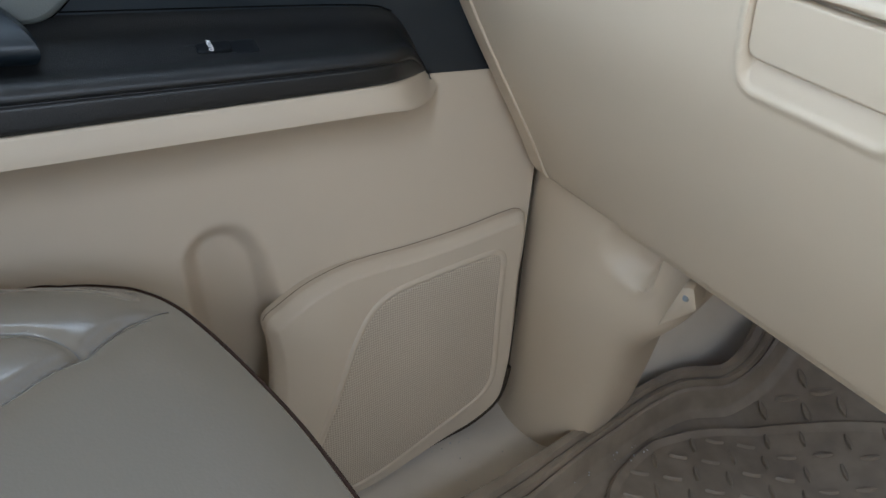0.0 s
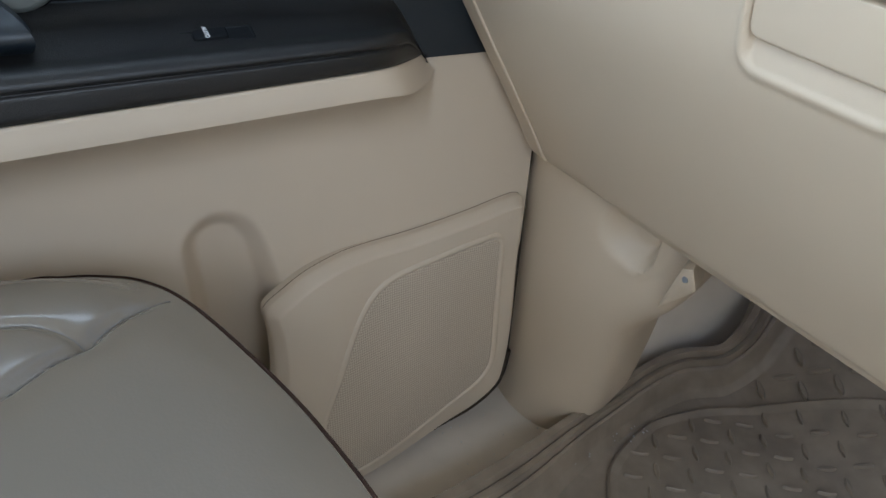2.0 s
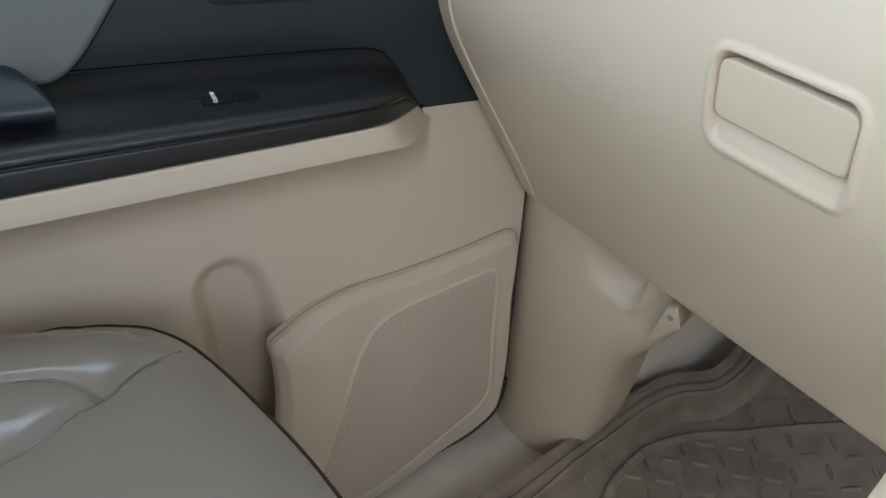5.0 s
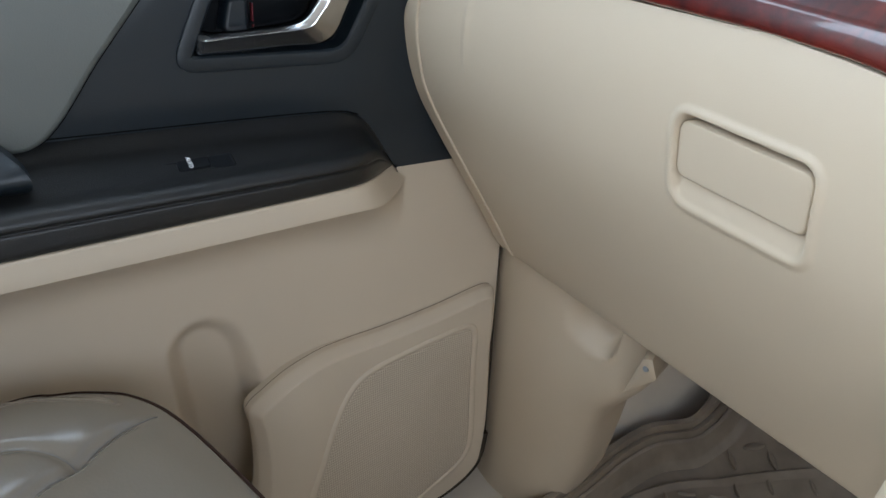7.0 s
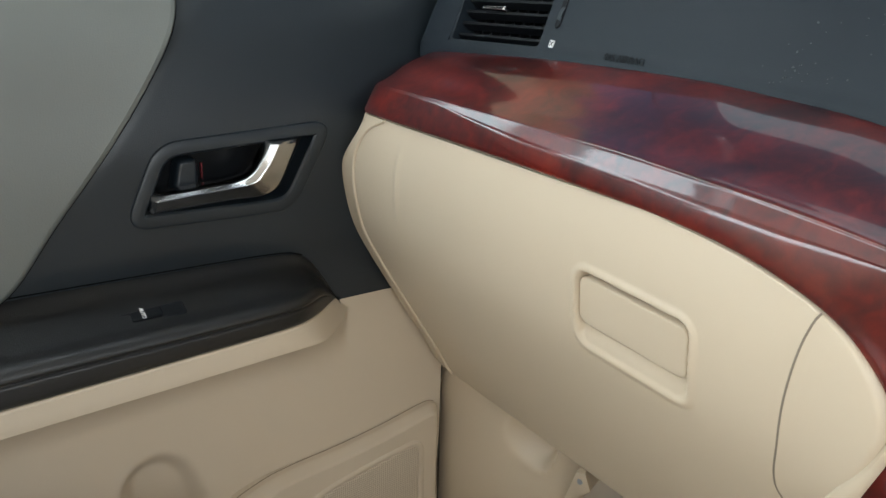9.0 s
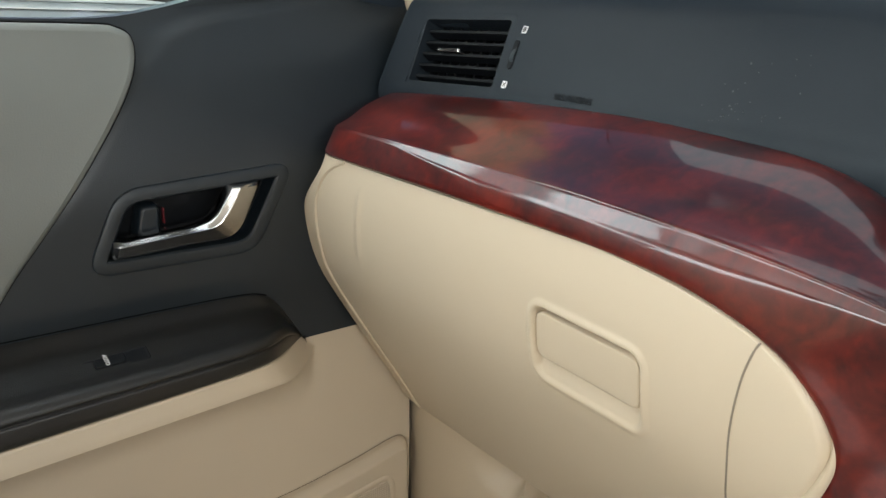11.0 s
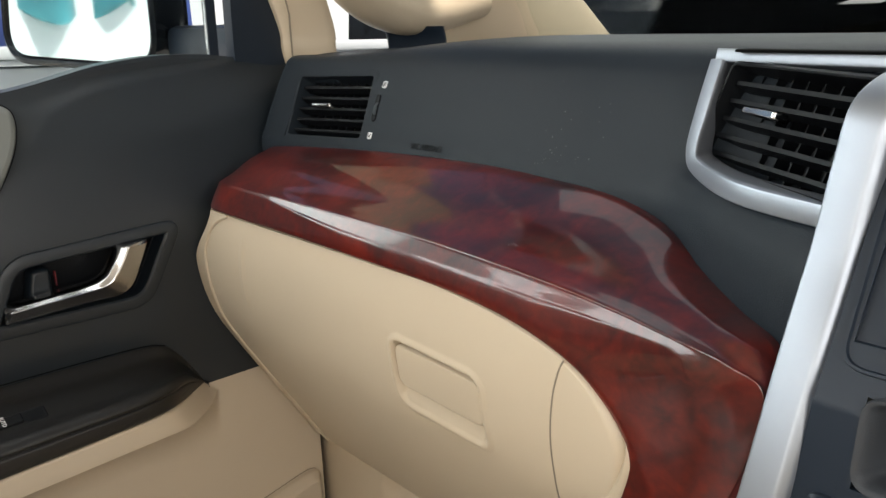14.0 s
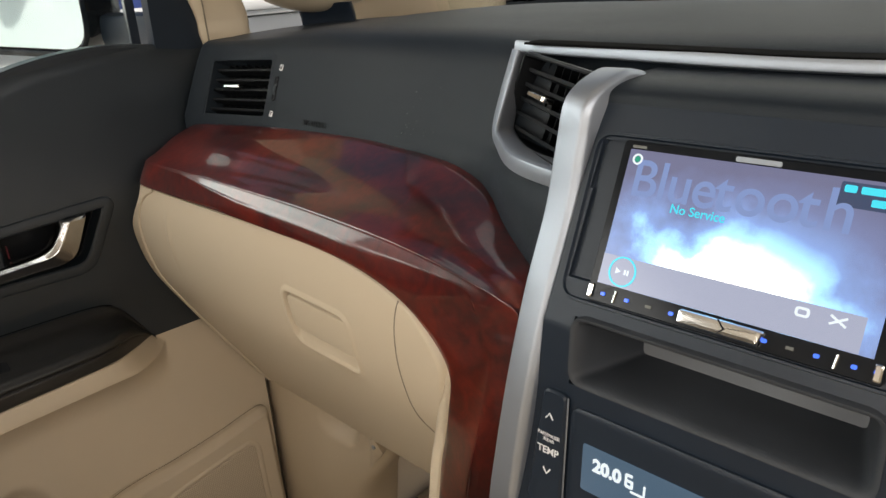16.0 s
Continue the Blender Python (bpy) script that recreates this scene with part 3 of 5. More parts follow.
def panel_front(u, v):
    z = mix(0.41, 0.788, v)
    x = mix(left_edge(z), curve_table(RIGHT, z), u)
    y = face_y(x, z)
    dr = curve_table(RIGHT, z) - x
    y += 0.008 * (1 - smooth(dr, 0.0, 0.010)) ** 2
    d = rr_dist(x, z + 0.045 * (x + 0.405), -0.457, -0.353, 0.664, 0.729, 0.012)
    y -= 0.0018 * math.exp(-((x + 0.705 - 0.1 * (z - 0.74)) / 0.005) ** 2) * smooth(z, 0.66, 0.73) * (1 - smooth(z, 0.745, 0.78))
    y += 0.013 * (1 - smooth(d, -0.005, 0.0)) * smooth(z + 0.045 * (x + 0.405), 0.661, 0.703) - 0.0018 * (1 - smooth(abs(d - 0.0015), 0.0, 0.0055))
    return Vector((x, y, z))


part("glove_box", sheet(panel_front, 400, 250, (0, 0.012, 0)), BEIGE, dash, "smooth beige plastic glove box panel")
# near-black sheet: its colour stands in for the shade below the dashboard
part("underside_shade", sheet(lambda u, v: Vector((mix(-0.83, -0.20, u), mix(0.172, 0.6, v), 0.424 + 0.08 * v)), 20, 10, (0, 0, 0.01)), DARK, dash)


def on_face(x, z, h=0.0):
    return Vector((x, face_y(x, z) - h, z))


# latch
LATCH = rounded([(-0.4545, 0.686), (-0.3550, 0.681), (-0.3550, 0.7215), (-0.4545, 0.7260)], 0.009)
part("latch", pad(LATCH, lambda u, v, h: on_face(u, v, h - 0.0012), [(0, -0.010), (0, -0.0015), (0.0008, 0.0), (0.002, 0.0004)], fill=8), BEIGE, dash, "beige glove box latch")
LID_SEAM = [(-0.2765, 0.766, 0), (-0.2795, 0.758, 0), (-0.2835, 0.737, 0), (-0.2865, 0.705, 0), (-0.288, 0.670, 0), (-0.2905, 0.645, 0), (-0.2895, 0.630, 0), (-0.282, 0.618, 0)]
part("lid_seam", tube([on_face(p.x, p.y, -0.0002) for p in [curve_at(LID_SEAM, k / 50) for k in range(51)]], 0.0008, 6), SEAM, dash)
CAP_EDGE = ((0.66, -0.786), (0.69, -0.7925), (0.7238, -0.7915), (0.7427, -0.7876), (0.7598, -0.7790), (0.7700, -0.7705), (0.7780, -0.7600), (0.7830, -0.7490), (0.7875, -0.7370))


def cap_edge(z):
    return mix(left_edge(z) + 0.055, curve_table(CAP_EDGE, z), smooth(z, 0.66, 0.70))


part("end_cap_bead", tube([on_face(cap_edge(z), z, 0.0004) for z in [0.7875 - 0.3455 * k / 80 for k in range(81)]], 0.0020, 8), BEIGE, dash)

# wood band
W_LOW = [(-0.813, 0.072, 0.784), (-0.806, 0.030, 0.787), (-0.776, 0.004, 0.789), (-0.70, 0.0, 0.790), (-0.60, 0.0, 0.790), (-0.46, 0.0, 0.788), (-0.40, 0.0, 0.787), (-0.345, 0.0, 0.783), (-0.305, 0.0, 0.776), (-0.272, 0.0, 0.766), (-0.248, 0.0, 0.753), (-0.231, 0.002, 0.733), (-0.2235, 0.004, 0.710), (-0.2345, 0.0095, 0.669), (-0.2465, 0.0150, 0.633), (-0.2515, 0.0115, 0.598), (-0.2600, 0.004, 0.50)]
W_MID = [(-0.820, 0.094, 0.811), (-0.812, 0.054, 0.815), (-0.780, 0.019, 0.818), (-0.70, 0.0122, 0.8200), (-0.60, 0.0118, 0.8203), (-0.46, 0.0116, 0.8195), (-0.40, 0.0110, 0.8180), (-0.335, 0.0100, 0.8155), (-0.285, 0.0088, 0.8125), (-0.240, 0.0064, 0.8087), (-0.198, 0.0025, 0.8037), (-0.165, -0.001, 0.7990), (-0.143, -0.003, 0.785), (-0.157, -0.004, 0.72), (-0.187, -0.001, 0.655), (-0.200, 0.000, 0.598), (-0.213, -0.004, 0.50)]
W_TOP = [(-0.818, 0.118, 0.838), (-0.811, 0.107, 0.844), (-0.786, 0.098, 0.849), (-0.70, 0.104, 0.855), (-0.60, 0.108, 0.860), (-0.47, 0.109, 0.863), (-0.40, 0.108, 0.861), (-0.32, 0.103, 0.856), (-0.265, 0.092, 0.843), (-0.225, 0.074, 0.825), (-0.185, 0.050, 0.813), (-0.150, 0.022, 0.806), (-0.140, 0.012, 0.775), (-0.134, 0.006, 0.71), (-0.141, 0.008, 0.66), (-0.149, 0.015, 0.60), (-0.166, 0.030, 0.50)]


FACET_LEAN = ((-0.75, 43), (-0.636, 43), (-0.555, 41), (-0.484, 37.5), (-0.438, 34.5), (-0.41, 33), (-0.375, 32), (-0.352, 31), (-0.324, 28.5), (-0.30, 25.5), (-0.277, 22.8), (-0.256, 21), (-0.235, 19), (-0.214, 17.5), (-0.195, 16))
FACET_WIDTH = ((-0.80, 0.004), (-0.66, 0.005), (-0.60, 0.010), (-0.53, 0.0145), (-0.45, 0.0165), (-0.37, 0.0170), (-0.30, 0.0175), (-0.25, 0.0150), (-0.20, 0.011))


def wood_front(u, v):
    a, b, c = curve_at(W_LOW, u), curve_at(W_MID, u), curve_at(W_TOP, u)
    lo = Vector((a.x, a.y + 0.004, a.z))
    k1, k2 = mix(a, b, 0.5) + Vector((0, -0.0015, 0.0)), mix(b, c, 0.22)
    # a flat facet below the ridge, leaning back less and less towards the console
    wide, slope, f = table(FACET_WIDTH, b.x), math.tan(radians(table(FACET_LEAN, b.x))), 1 - smooth(b.x, -0.20, -0.15)
    down = (a - b).normalized()
    m = b + down * wide
    m.y = b.y - slope * wide
    m, bow = mix(k1, m, f), Vector((0, -0.0010 * (1 - f), 0))
    return curve_at([lo, a + Vector((0, -0.0012, 0.003)), m, mix(m, b, 0.3) + bow, mix(m, b, 0.6) + bow, mix(m, b, 0.85) + bow * 0.5, b + (b - mix(m, k2, 0.5)) * 0.03, mix(b, k2, 0.3), k2, mix(b, c, 0.55) + Vector((0, 0, 0.003)), c], v)


part("wood_band", sheet(wood_front, 150, 66, (0, 0.02, -0.004)), WOOD, dash, "glossy red burl wood trim band")

def side_rail():
    """The beige edge between glove box and wood: it runs straight down where the glove box falls back."""
    bm = bmesh.new()
    rows = []
    for k in range(61):
        p = curve_at(W_LOW, mix(0.62, 1.0, k / 60))
        w = 0.0150 * smooth(-p.z, -0.775, -0.64)
        d = 0.005 * (1 - smooth(-p.z, -0.745, -0.70))
        prof = ((-w - 0.001, 0.14), (-w - 0.001, 0.006), (-w, 0.0022), (-w + 0.0018, 0.0004), (-0.5 * w, -0.0012), (-0.0022, -0.0006), (-0.0006, 0.0010), (0.0, 0.0045), (0.0, 0.03))
        rows.append([bm.verts.new((p.x + a, p.y - 0.002 + d + b, p.z)) for a, b in prof])
    for a, b in zip(rows, rows[1:]):
        for i in range(len(a) - 1):
            bm.faces.new((a[i], a[i + 1], b[i + 1], b[i]))
        bm.faces.new((a[-1], a[0], b[0], b[-1]))
    bm.faces.new(rows[0])
    bm.faces.new(list(reversed(rows[-1])))
    return bm


part("side_rail", side_rail(), BEIGE, dash, "beige edge rail beside the wood")

# black upper pad
UP = ((0.0, 0.112, 0.78), (0.0, 0.1000, 0.845), (0.0, 0.1080, 0.872), (0.0, 0.1205, 0.90), (0.0, 0.136, 0.932), (0.0, 0.150, 0.952), (0.0, 0.172, 0.964), (0.0, 0.22, 0.969), (0.0, 0.34, 0.972), (0.0, 0.5, 0.970), (0.0, 0.66, 0.962), (0.0, 0.78, 0.950))
VENT_C = [Vector((-0.779, 0.1340, 0.9275)), Vector((-0.655, 0.1495, 0.9320)), Vector((-0.6560, 0.1195, 0.8670)), Vector((-0.7745, 0.1072, 0.8635))]


PAD_FORWARD = ((-0.31, 0.0), (-0.29, -0.0006), (-0.272, -0.003), (-0.25, -0.013), (-0.225, -0.028), (-0.185, -0.051), (-0.15, -0.071), (-0.12, -0.080))


def pad_front(u, v):
    p = curve_at(UP, v)
    x = mix(-0.840, 0.72, u)
    y = p.y + (0.014 * smooth(x, -0.80, -0.64) * (1 - smooth(x, -0.36, -0.2)) - 0.006 * smooth(x, -0.3, -0.05)) * (1 - smooth(v, 0.5, 0.8))
    y += 0.03 * (1 - smooth(x, -0.840, -0.822)) ** 2 * (1 - smooth(v, 0.45, 0.7))
    # towards the console the pad comes forward to the wood and the vent surround
    y += table(PAD_FORWARD, x) * (1 - 0.2 * smooth(p.z, 0.81, 0.88)) * (1 - smooth(p.z, 0.872, 0.888)) * (1 - smooth(x, -0.118, -0.10))
    drop = 0.016 * smooth(-x, 0.55, 0.80) * smooth(v, 0.40, 0.6)
    return Vector((x, y, p.z - drop))


def vent_hole(p):
    return p.y < 0.2 and inside([(q.x, q.z) for q in (VENT_C[0] + Vector((-0.003, 0, 0.003)), VENT_C[1] + Vector((0.003, 0, 0.003)), VENT_C[2] + Vector((0.003, 0, -0.003)), VENT_C[3] + Vector((-0.003, 0, -0.003)))], p.x, p.z)


part("upper_pad", sheet(pad_front, 300, 100, (0, 0.012, -0.01), vent_hole), BLACK, dash, "black grained dashboard top pad")


def quad_frame(c):
    """Axes of a four-cornered opening: centre, across, up, out, half width, half height."""
    mid = (c[0] + c[1] + c[2] + c[3]) / 4
    a = (c[1] + c[2] - c[0] - c[3]) / 2
    b = (c[0] + c[1] - c[2] - c[3]) / 2
    out = a.cross(b).normalized()
    return mid, a.normalized(), (b - a.normalized() * b.dot(a.normalized())).normalized(), out, a.length / 2, b.length / 2


def vent(name, corners, parent, slats, label, knob_at, skew=0.0, lip=0.001, tab=1.0, rim=VENT_BLACK, flange=0.0035):
    mid, a, b, out, w, h = quad_frame(corners)
    place = lambda u, v, d: mid + a * (u + skew * v) + b * v + out * d
    rect = rounded([(-w, -h), (w, -h), (w, h), (-w, h)], 0.004)
    body = part(name, pad(rect, place, [(-flange, -0.006), (-flange + 0.0005, lip - 0.0016), (-0.0012, lip), (0.0, lip - 0.0005), (0.0012, -0.03), (-0.002, -0.034)], True), rim, parent, label)
    part("duct", pad(rect, place, [(0.0, -0.045), (0.0, -0.034), (0.01, -0.032)]), DARK, body)
    for k in range(slats):
        v = mix(-h, h, (k + 0.75) / (slats + 0.5))
        pts = [(-w + 0.002, -0.006), (w - 0.002, -0.006), (w - 0.002, -0.017), (-w + 0.002, -0.017)]
        bm = bmesh.new()
        lo = [bm.verts.new(place(u, v - 0.0012 + d * 0.25, d)) for u, d in pts]
        hi = [bm.verts.new(place(u, v + 0.0016 + d * 0.25, d)) for u, d in pts]
        bm.faces.new(lo), bm.faces.new(list(reversed(hi)))
        for i in range(4):
            bm.faces.new((lo[i - 1], lo[i], hi[i], hi[i - 1]))
        part("slat", bm, VENT_BLACK, body, flat=True)
    for k in range(9):
        u = mix(-w, w, (k + 0.5) / 9)
        bm = bmesh.new()
        q = [bm.verts.new(place(u + s, t, d)) for s, t, d in ((0, -h, -0.02), (0, h, -0.02), (0, h, -0.03), (0, -h, -0.03))]
        q2 = [bm.verts.new(v.co + a * 0.0012) for v in q]
        bm.faces.new(q), bm.faces.new(list(reversed(q2)))
        for i in range(4):
            bm.faces.new((q[i - 1], q[i], q2[i], q2[i - 1]))
        part("vane", bm, VENT_BLACK, body, flat=True)
    kx, kz = knob_at
    part("vent_tab", pad(rounded([(kx - 0.018, kz - 0.0026 * tab), (kx + 0.014 * tab, kz - 0.0030 * tab), (kx + 0.014 * tab, kz + 0.0024 * tab), (kx - 0.018, kz + 0.0020 * tab)], 0.0018), place, [(0, -0.01), (0, -0.002), (0.0008, 0.0), (0.0014, 0.0004)]), CHROME, body, "bright metal vent tab")
    return body


side_vent = vent("side_vent", VENT_C, dash, 5, "black slatted air vent", (-0.014, 0.002), tab=1.0, rim=BLACK, flange=0.0085)


def mark(name, place, u, v, w, h, parent, mat, label=""):
    return part(name, pad([(u - w, v - h), (u + w, v - h), (u + w, v + h), (u - w, v + h)], place, [(0, -0.001), (0, 0.0012)]), mat, parent, label, flat=True)


def pad_at(x, z, h=0.001):
    """A place on the black pad's face, h out of it."""
    y = curve_table([(q[2], q[1]) for q in UP[1:7]], z) + 0.014 * smooth(x, -0.80, -0.64)
    return Vector((x, y, z)) + Vector((0, -0.88, 0.47)) * h


def vent_mark(x, z, strokes):
    """A small white square on the pad with dark strokes on it."""
    sq = part("vent_mark", pad(rounded([(x - 0.0032, z - 0.0032), (x + 0.0029, z - 0.0034), (x + 0.0032, z + 0.0032), (x - 0.0029, z + 0.0034)], 0.0006, 2), lambda u, v, h: pad_at(u, v, h), [(0, -0.002), (0, 0.0008)], fill=1), WHITE_MARK, side_vent, "white vent symbol", flat=True)
    for a, b in strokes:
        part("stroke", tube([pad_at(x + a[0], z + a[1], 0.0008), pad_at(x + b[0], z + b[1], 0.0008)], 0.00045, 4), DARK, sq)


vent_mark(-0.6365, 0.9235, [((k, -0.0023), (k + 0.0003, 0.0023)) for k in (-0.0016, 0.0, 0.0016)])
vent_mark(-0.6360, 0.8715, [((-0.002, -0.0021), (0.002, 0.0021)), ((0.002, -0.0021), (-0.002, 0.0021))])
part("vent_wheel_slot", pad(rounded([(-0.6405, 0.886), (-0.6345, 0.887), (-0.6375, 0.913), (-0.6430, 0.913)], 0.0028), lambda u, v, h: pad_at(u, v, h), [(-0.001, -0.001), (0, 0.0012), (0.001, 0.0006), (0.002, 0.0005)]), VENT_BLACK, side_vent)
part("vent_wheel", tube([pad_at(-0.6412, 0.8995, -0.0128), pad_at(-0.6362, 0.8995, -0.0128)], 0.0150, 28), BLACK_DOOR, side_vent, "ribbed black vent thumb wheel")
PAD_M = Matrix(((1, 0, 0, 0), (0, 0.29, -0.957, 0), (0, 0.957, 0.29, 0), (0, 0, 0, 1)))
text_part("airbag_lettering", "SRS AIRBAG", 0.0086, VENT_BLACK, Matrix.Translation(pad_at(-0.544, 0.8675, 0.0016)) @ PAD_M, dash, "faint embossed lettering", 0.0002, bold=0.0001)

part("door_gap", tube([(-0.847, p[1] + 0.020, p[2] - 0.004) for p in (UP[1], UP[2], UP[3], UP[4])], 0.0024, 8, 20), DARK, dash)

# ---- centre console ----
console = thing("centre_console", "black centre console with silver side bars", "console")


def stack(x, z, h=0.0):
    """The black face of the centre console; h stands out towards the cabin."""
    y = 0.45 * (z - 0.82) if z > 0.80 else -0.009 - 0.10 * (0.80 - z)
    n = Vector((0, -0.912, 0.41)) if z > 0.80 else Vector((0, -0.995, 0.1))
    return Vector((x, y, z)) + n * h


OUT = Vector((0.004, 0.016, 0.006))
ACROSS = Vector((0.0118, -0.001, 0.0))
part("silver_bar", bar([(-0.1165, 0.091, 0.9415), (-0.1182, 0.071, 0.9440), (-0.1208, 0.0515, 0.936), (-0.1228, 0.0455, 0.912), (-0.1240, 0.036, 0.872), (-0.1252, 0.014, 0.82), (-0.1278, -0.004, 0.76), (-0.1345, -0.012, 0.70), (-0.1450, -0.011, 0.64), (-0.158, 0.0, 0.57), (-0.171, 0.02, 0.50)], [(Vector((0.0135, 0, 0)), Vector((0, 0.001, -0.0105))), (Vector((0.0130, 0, 0)), Vector((0, 0.003, -0.0105))), (ACROSS, Vector((0.003, 0.0125, -0.004))), (ACROSS, Vector((0.0035, 0.015, 0.003)))] + [(ACROSS, OUT)] * 3 + [(ACROSS * 1.02, OUT), (ACROSS * 1.10, OUT), (ACROSS * 1.15, OUT), (ACROSS * 1.15, OUT)], 90, [(-1, -0.7), (-0.85, -1), (0.72, -1), (1, -0.70), (1, 1), (-1, 1)]), SILVER, console, "satin silver side bar")
part("top_strip", bar([(-0.2575, 0.1465, 0.9577), (-0.20, 0.139, 0.9567), (-0.10, 0.130, 0.9557), (0.0, 0.127, 0.9547), (0.12, 0.130, 0.9557), (0.246, 0.140, 0.9567)], [(Vector((0.0, 0.0010, 0.0047)), Vector((0, 0.012, -0.002)))] * 6, 40), SILVER, console, "satin silver strip along the top")
part("strip_gap", bar([(-0.240, 0.138, 0.9627), (-0.10, 0.131, 0.9617), (0.0, 0.128, 0.9607), (0.12, 0.131, 0.9617), (0.240, 0.138, 0.9627)], [(Vector((0.0, 0.0, 0.0010)), Vector((0, 0.012, 0)))] * 5, 30), DARK, console)
part("vent_frame", bar([(-0.257, 0.146, 0.9565), (-0.255, 0.127, 0.925), (-0.252, 0.111, 0.898), (-0.240, 0.100, 0.887), (-0.195, 0.068, 0.882), (-0.124, 0.050, 0.879)], [(Vector((0.007, -0.004, 0.0)), Vector((0, 0.012, 0))), (Vector((0.007, -0.004, 0.0)), Vector((0, 0.012, 0))), (Vector((0.006, -0.003, 0.003)), Vector((0, 0.012, 0))), (Vector((0.003, -0.002, 0.006)), Vector((0, 0.012, 0))), (Vector((0.001, 0, 0.007)), Vector((0, 0.012, 0))), (Vector((0.001, 0, 0.007)), Vector((0, 0.012, 0)))], 50), SILVER, console, "satin silver vent surround")
vent("centre_vent", [Vector((-0.250, 0.134, 0.951)), Vector((-0.130, 0.064, 0.951)), Vector((-0.132, 0.040, 0.886)), Vector((-0.246, 0.108, 0.893))], console, 5, "black slatted air vent", (-0.022, 0.006), tab=1.1)


def fascia_hole(p):
    return (abs(p.x) < 0.1050 and 0.829 < p.z < 0.914) or (abs(p.x) < 0.0932 and 0.7625 < p.z < 0.8085)


FASCIA_LEFT = ((0.5, -0.160), (0.57, -0.147), (0.64, -0.1345), (0.70, -0.1245), (0.76, -0.1182), (0.82, -0.1155), (0.936, -0.1120))
part("fascia", sheet(lambda u, v: stack(mix(table(FASCIA_LEFT, mix(0.5, 0.936, v)), 0.126, u), mix(0.5, 0.936, v), 0.0), 126, 160, (0, 0.02, 0), fascia_hole), BLACK_SATIN, console, "black satin fascia")
part("hood", sheet(lambda u, v: curve_at([(mix(-0.112, 0.112, u), 0.052, 0.936), (mix(-0.112, 0.112, u), 0.056, 0.944), (mix(-0.112, 0.112, u), 0.075, 0.949), (mix(-0.112, 0.112, u), 0.118, 0.950)], v), 20, 16, (0, 0.01, -0.008)), BLACK, console, "black hood over the head unit")


def tray_at(u, v, h):
    """The tray narrows towards its back; h out of the console's face."""
    k = max(0.0, -h) / 0.06
    return Vector((u * (1 - 0.20 * k), -0.009 - 0.10 * (0.80 - v) - h, v))


TRAY_OUT = rounded([(-0.0922, 0.7635), (0.0922, 0.7635), (0.0922, 0.8075), (-0.0922, 0.8075)], 0.009)
tray = part("tray", pad(TRAY_OUT, tray_at, [(0.0045, -0.058), (0.0032, -0.035), (0.0025, -0.010), (0.0020, -0.004), (0.0010, -0.0012), (-0.0004, 0.0003), (-0.0020, 0.0005), (-0.0030, -0.002)], True), TRAY, console, "open dark grey storage tray with a rounded lip")
part("tray_back", pad(TRAY_OUT, tray_at, [(0.002, -0.060), (0.002, -0.056), (0.0045, -0.0555)], fill=2), TRAY_BACK, tray, flat=True)

unit = thing("head_unit", "black touchscreen car stereo with a lit blue display", "car stereo")


def face(u, v, h=0.0):
    """A place on the head unit's front: u across from its middle, v up from its lower edge."""
    return stack(u, 0.82 + v * 0.912, h)


FACE_M = Matrix(((1, 0, 0, 0), (0, 0.41, -0.912, 0), (0, 0.912, 0.41, 0), (0, 0, 0, 1)))


def face_turn(u, v, h):
    return Matrix.Translation(face(u, v, h)) @ FACE_M


part("surround", pad(rounded([(-0.1085, -0.002), (0.1085, -0.002), (0.1085, 0.107), (-0.1085, 0.107)], 0.012), face, [(0, -0.02), (-0.0015, 0.0), (-0.001, 0.002), (0.0005, 0.002), (0.002, -0.0015), (0.003, -0.003)], fill=1), BLACK_SATIN, unit, "satin black trim surround")
part("bezel", pad(rounded([(-0.0865, 0.0), (0.0865, 0.0), (0.0865, 0.104), (-0.0865, 0.104)], 0.003), face, [(0, -0.01), (0, 0.0035), (0.0008, 0.0045), (0.003, 0.0045)], fill=1), BLACK_GLOSS, unit, "glossy black bezel")


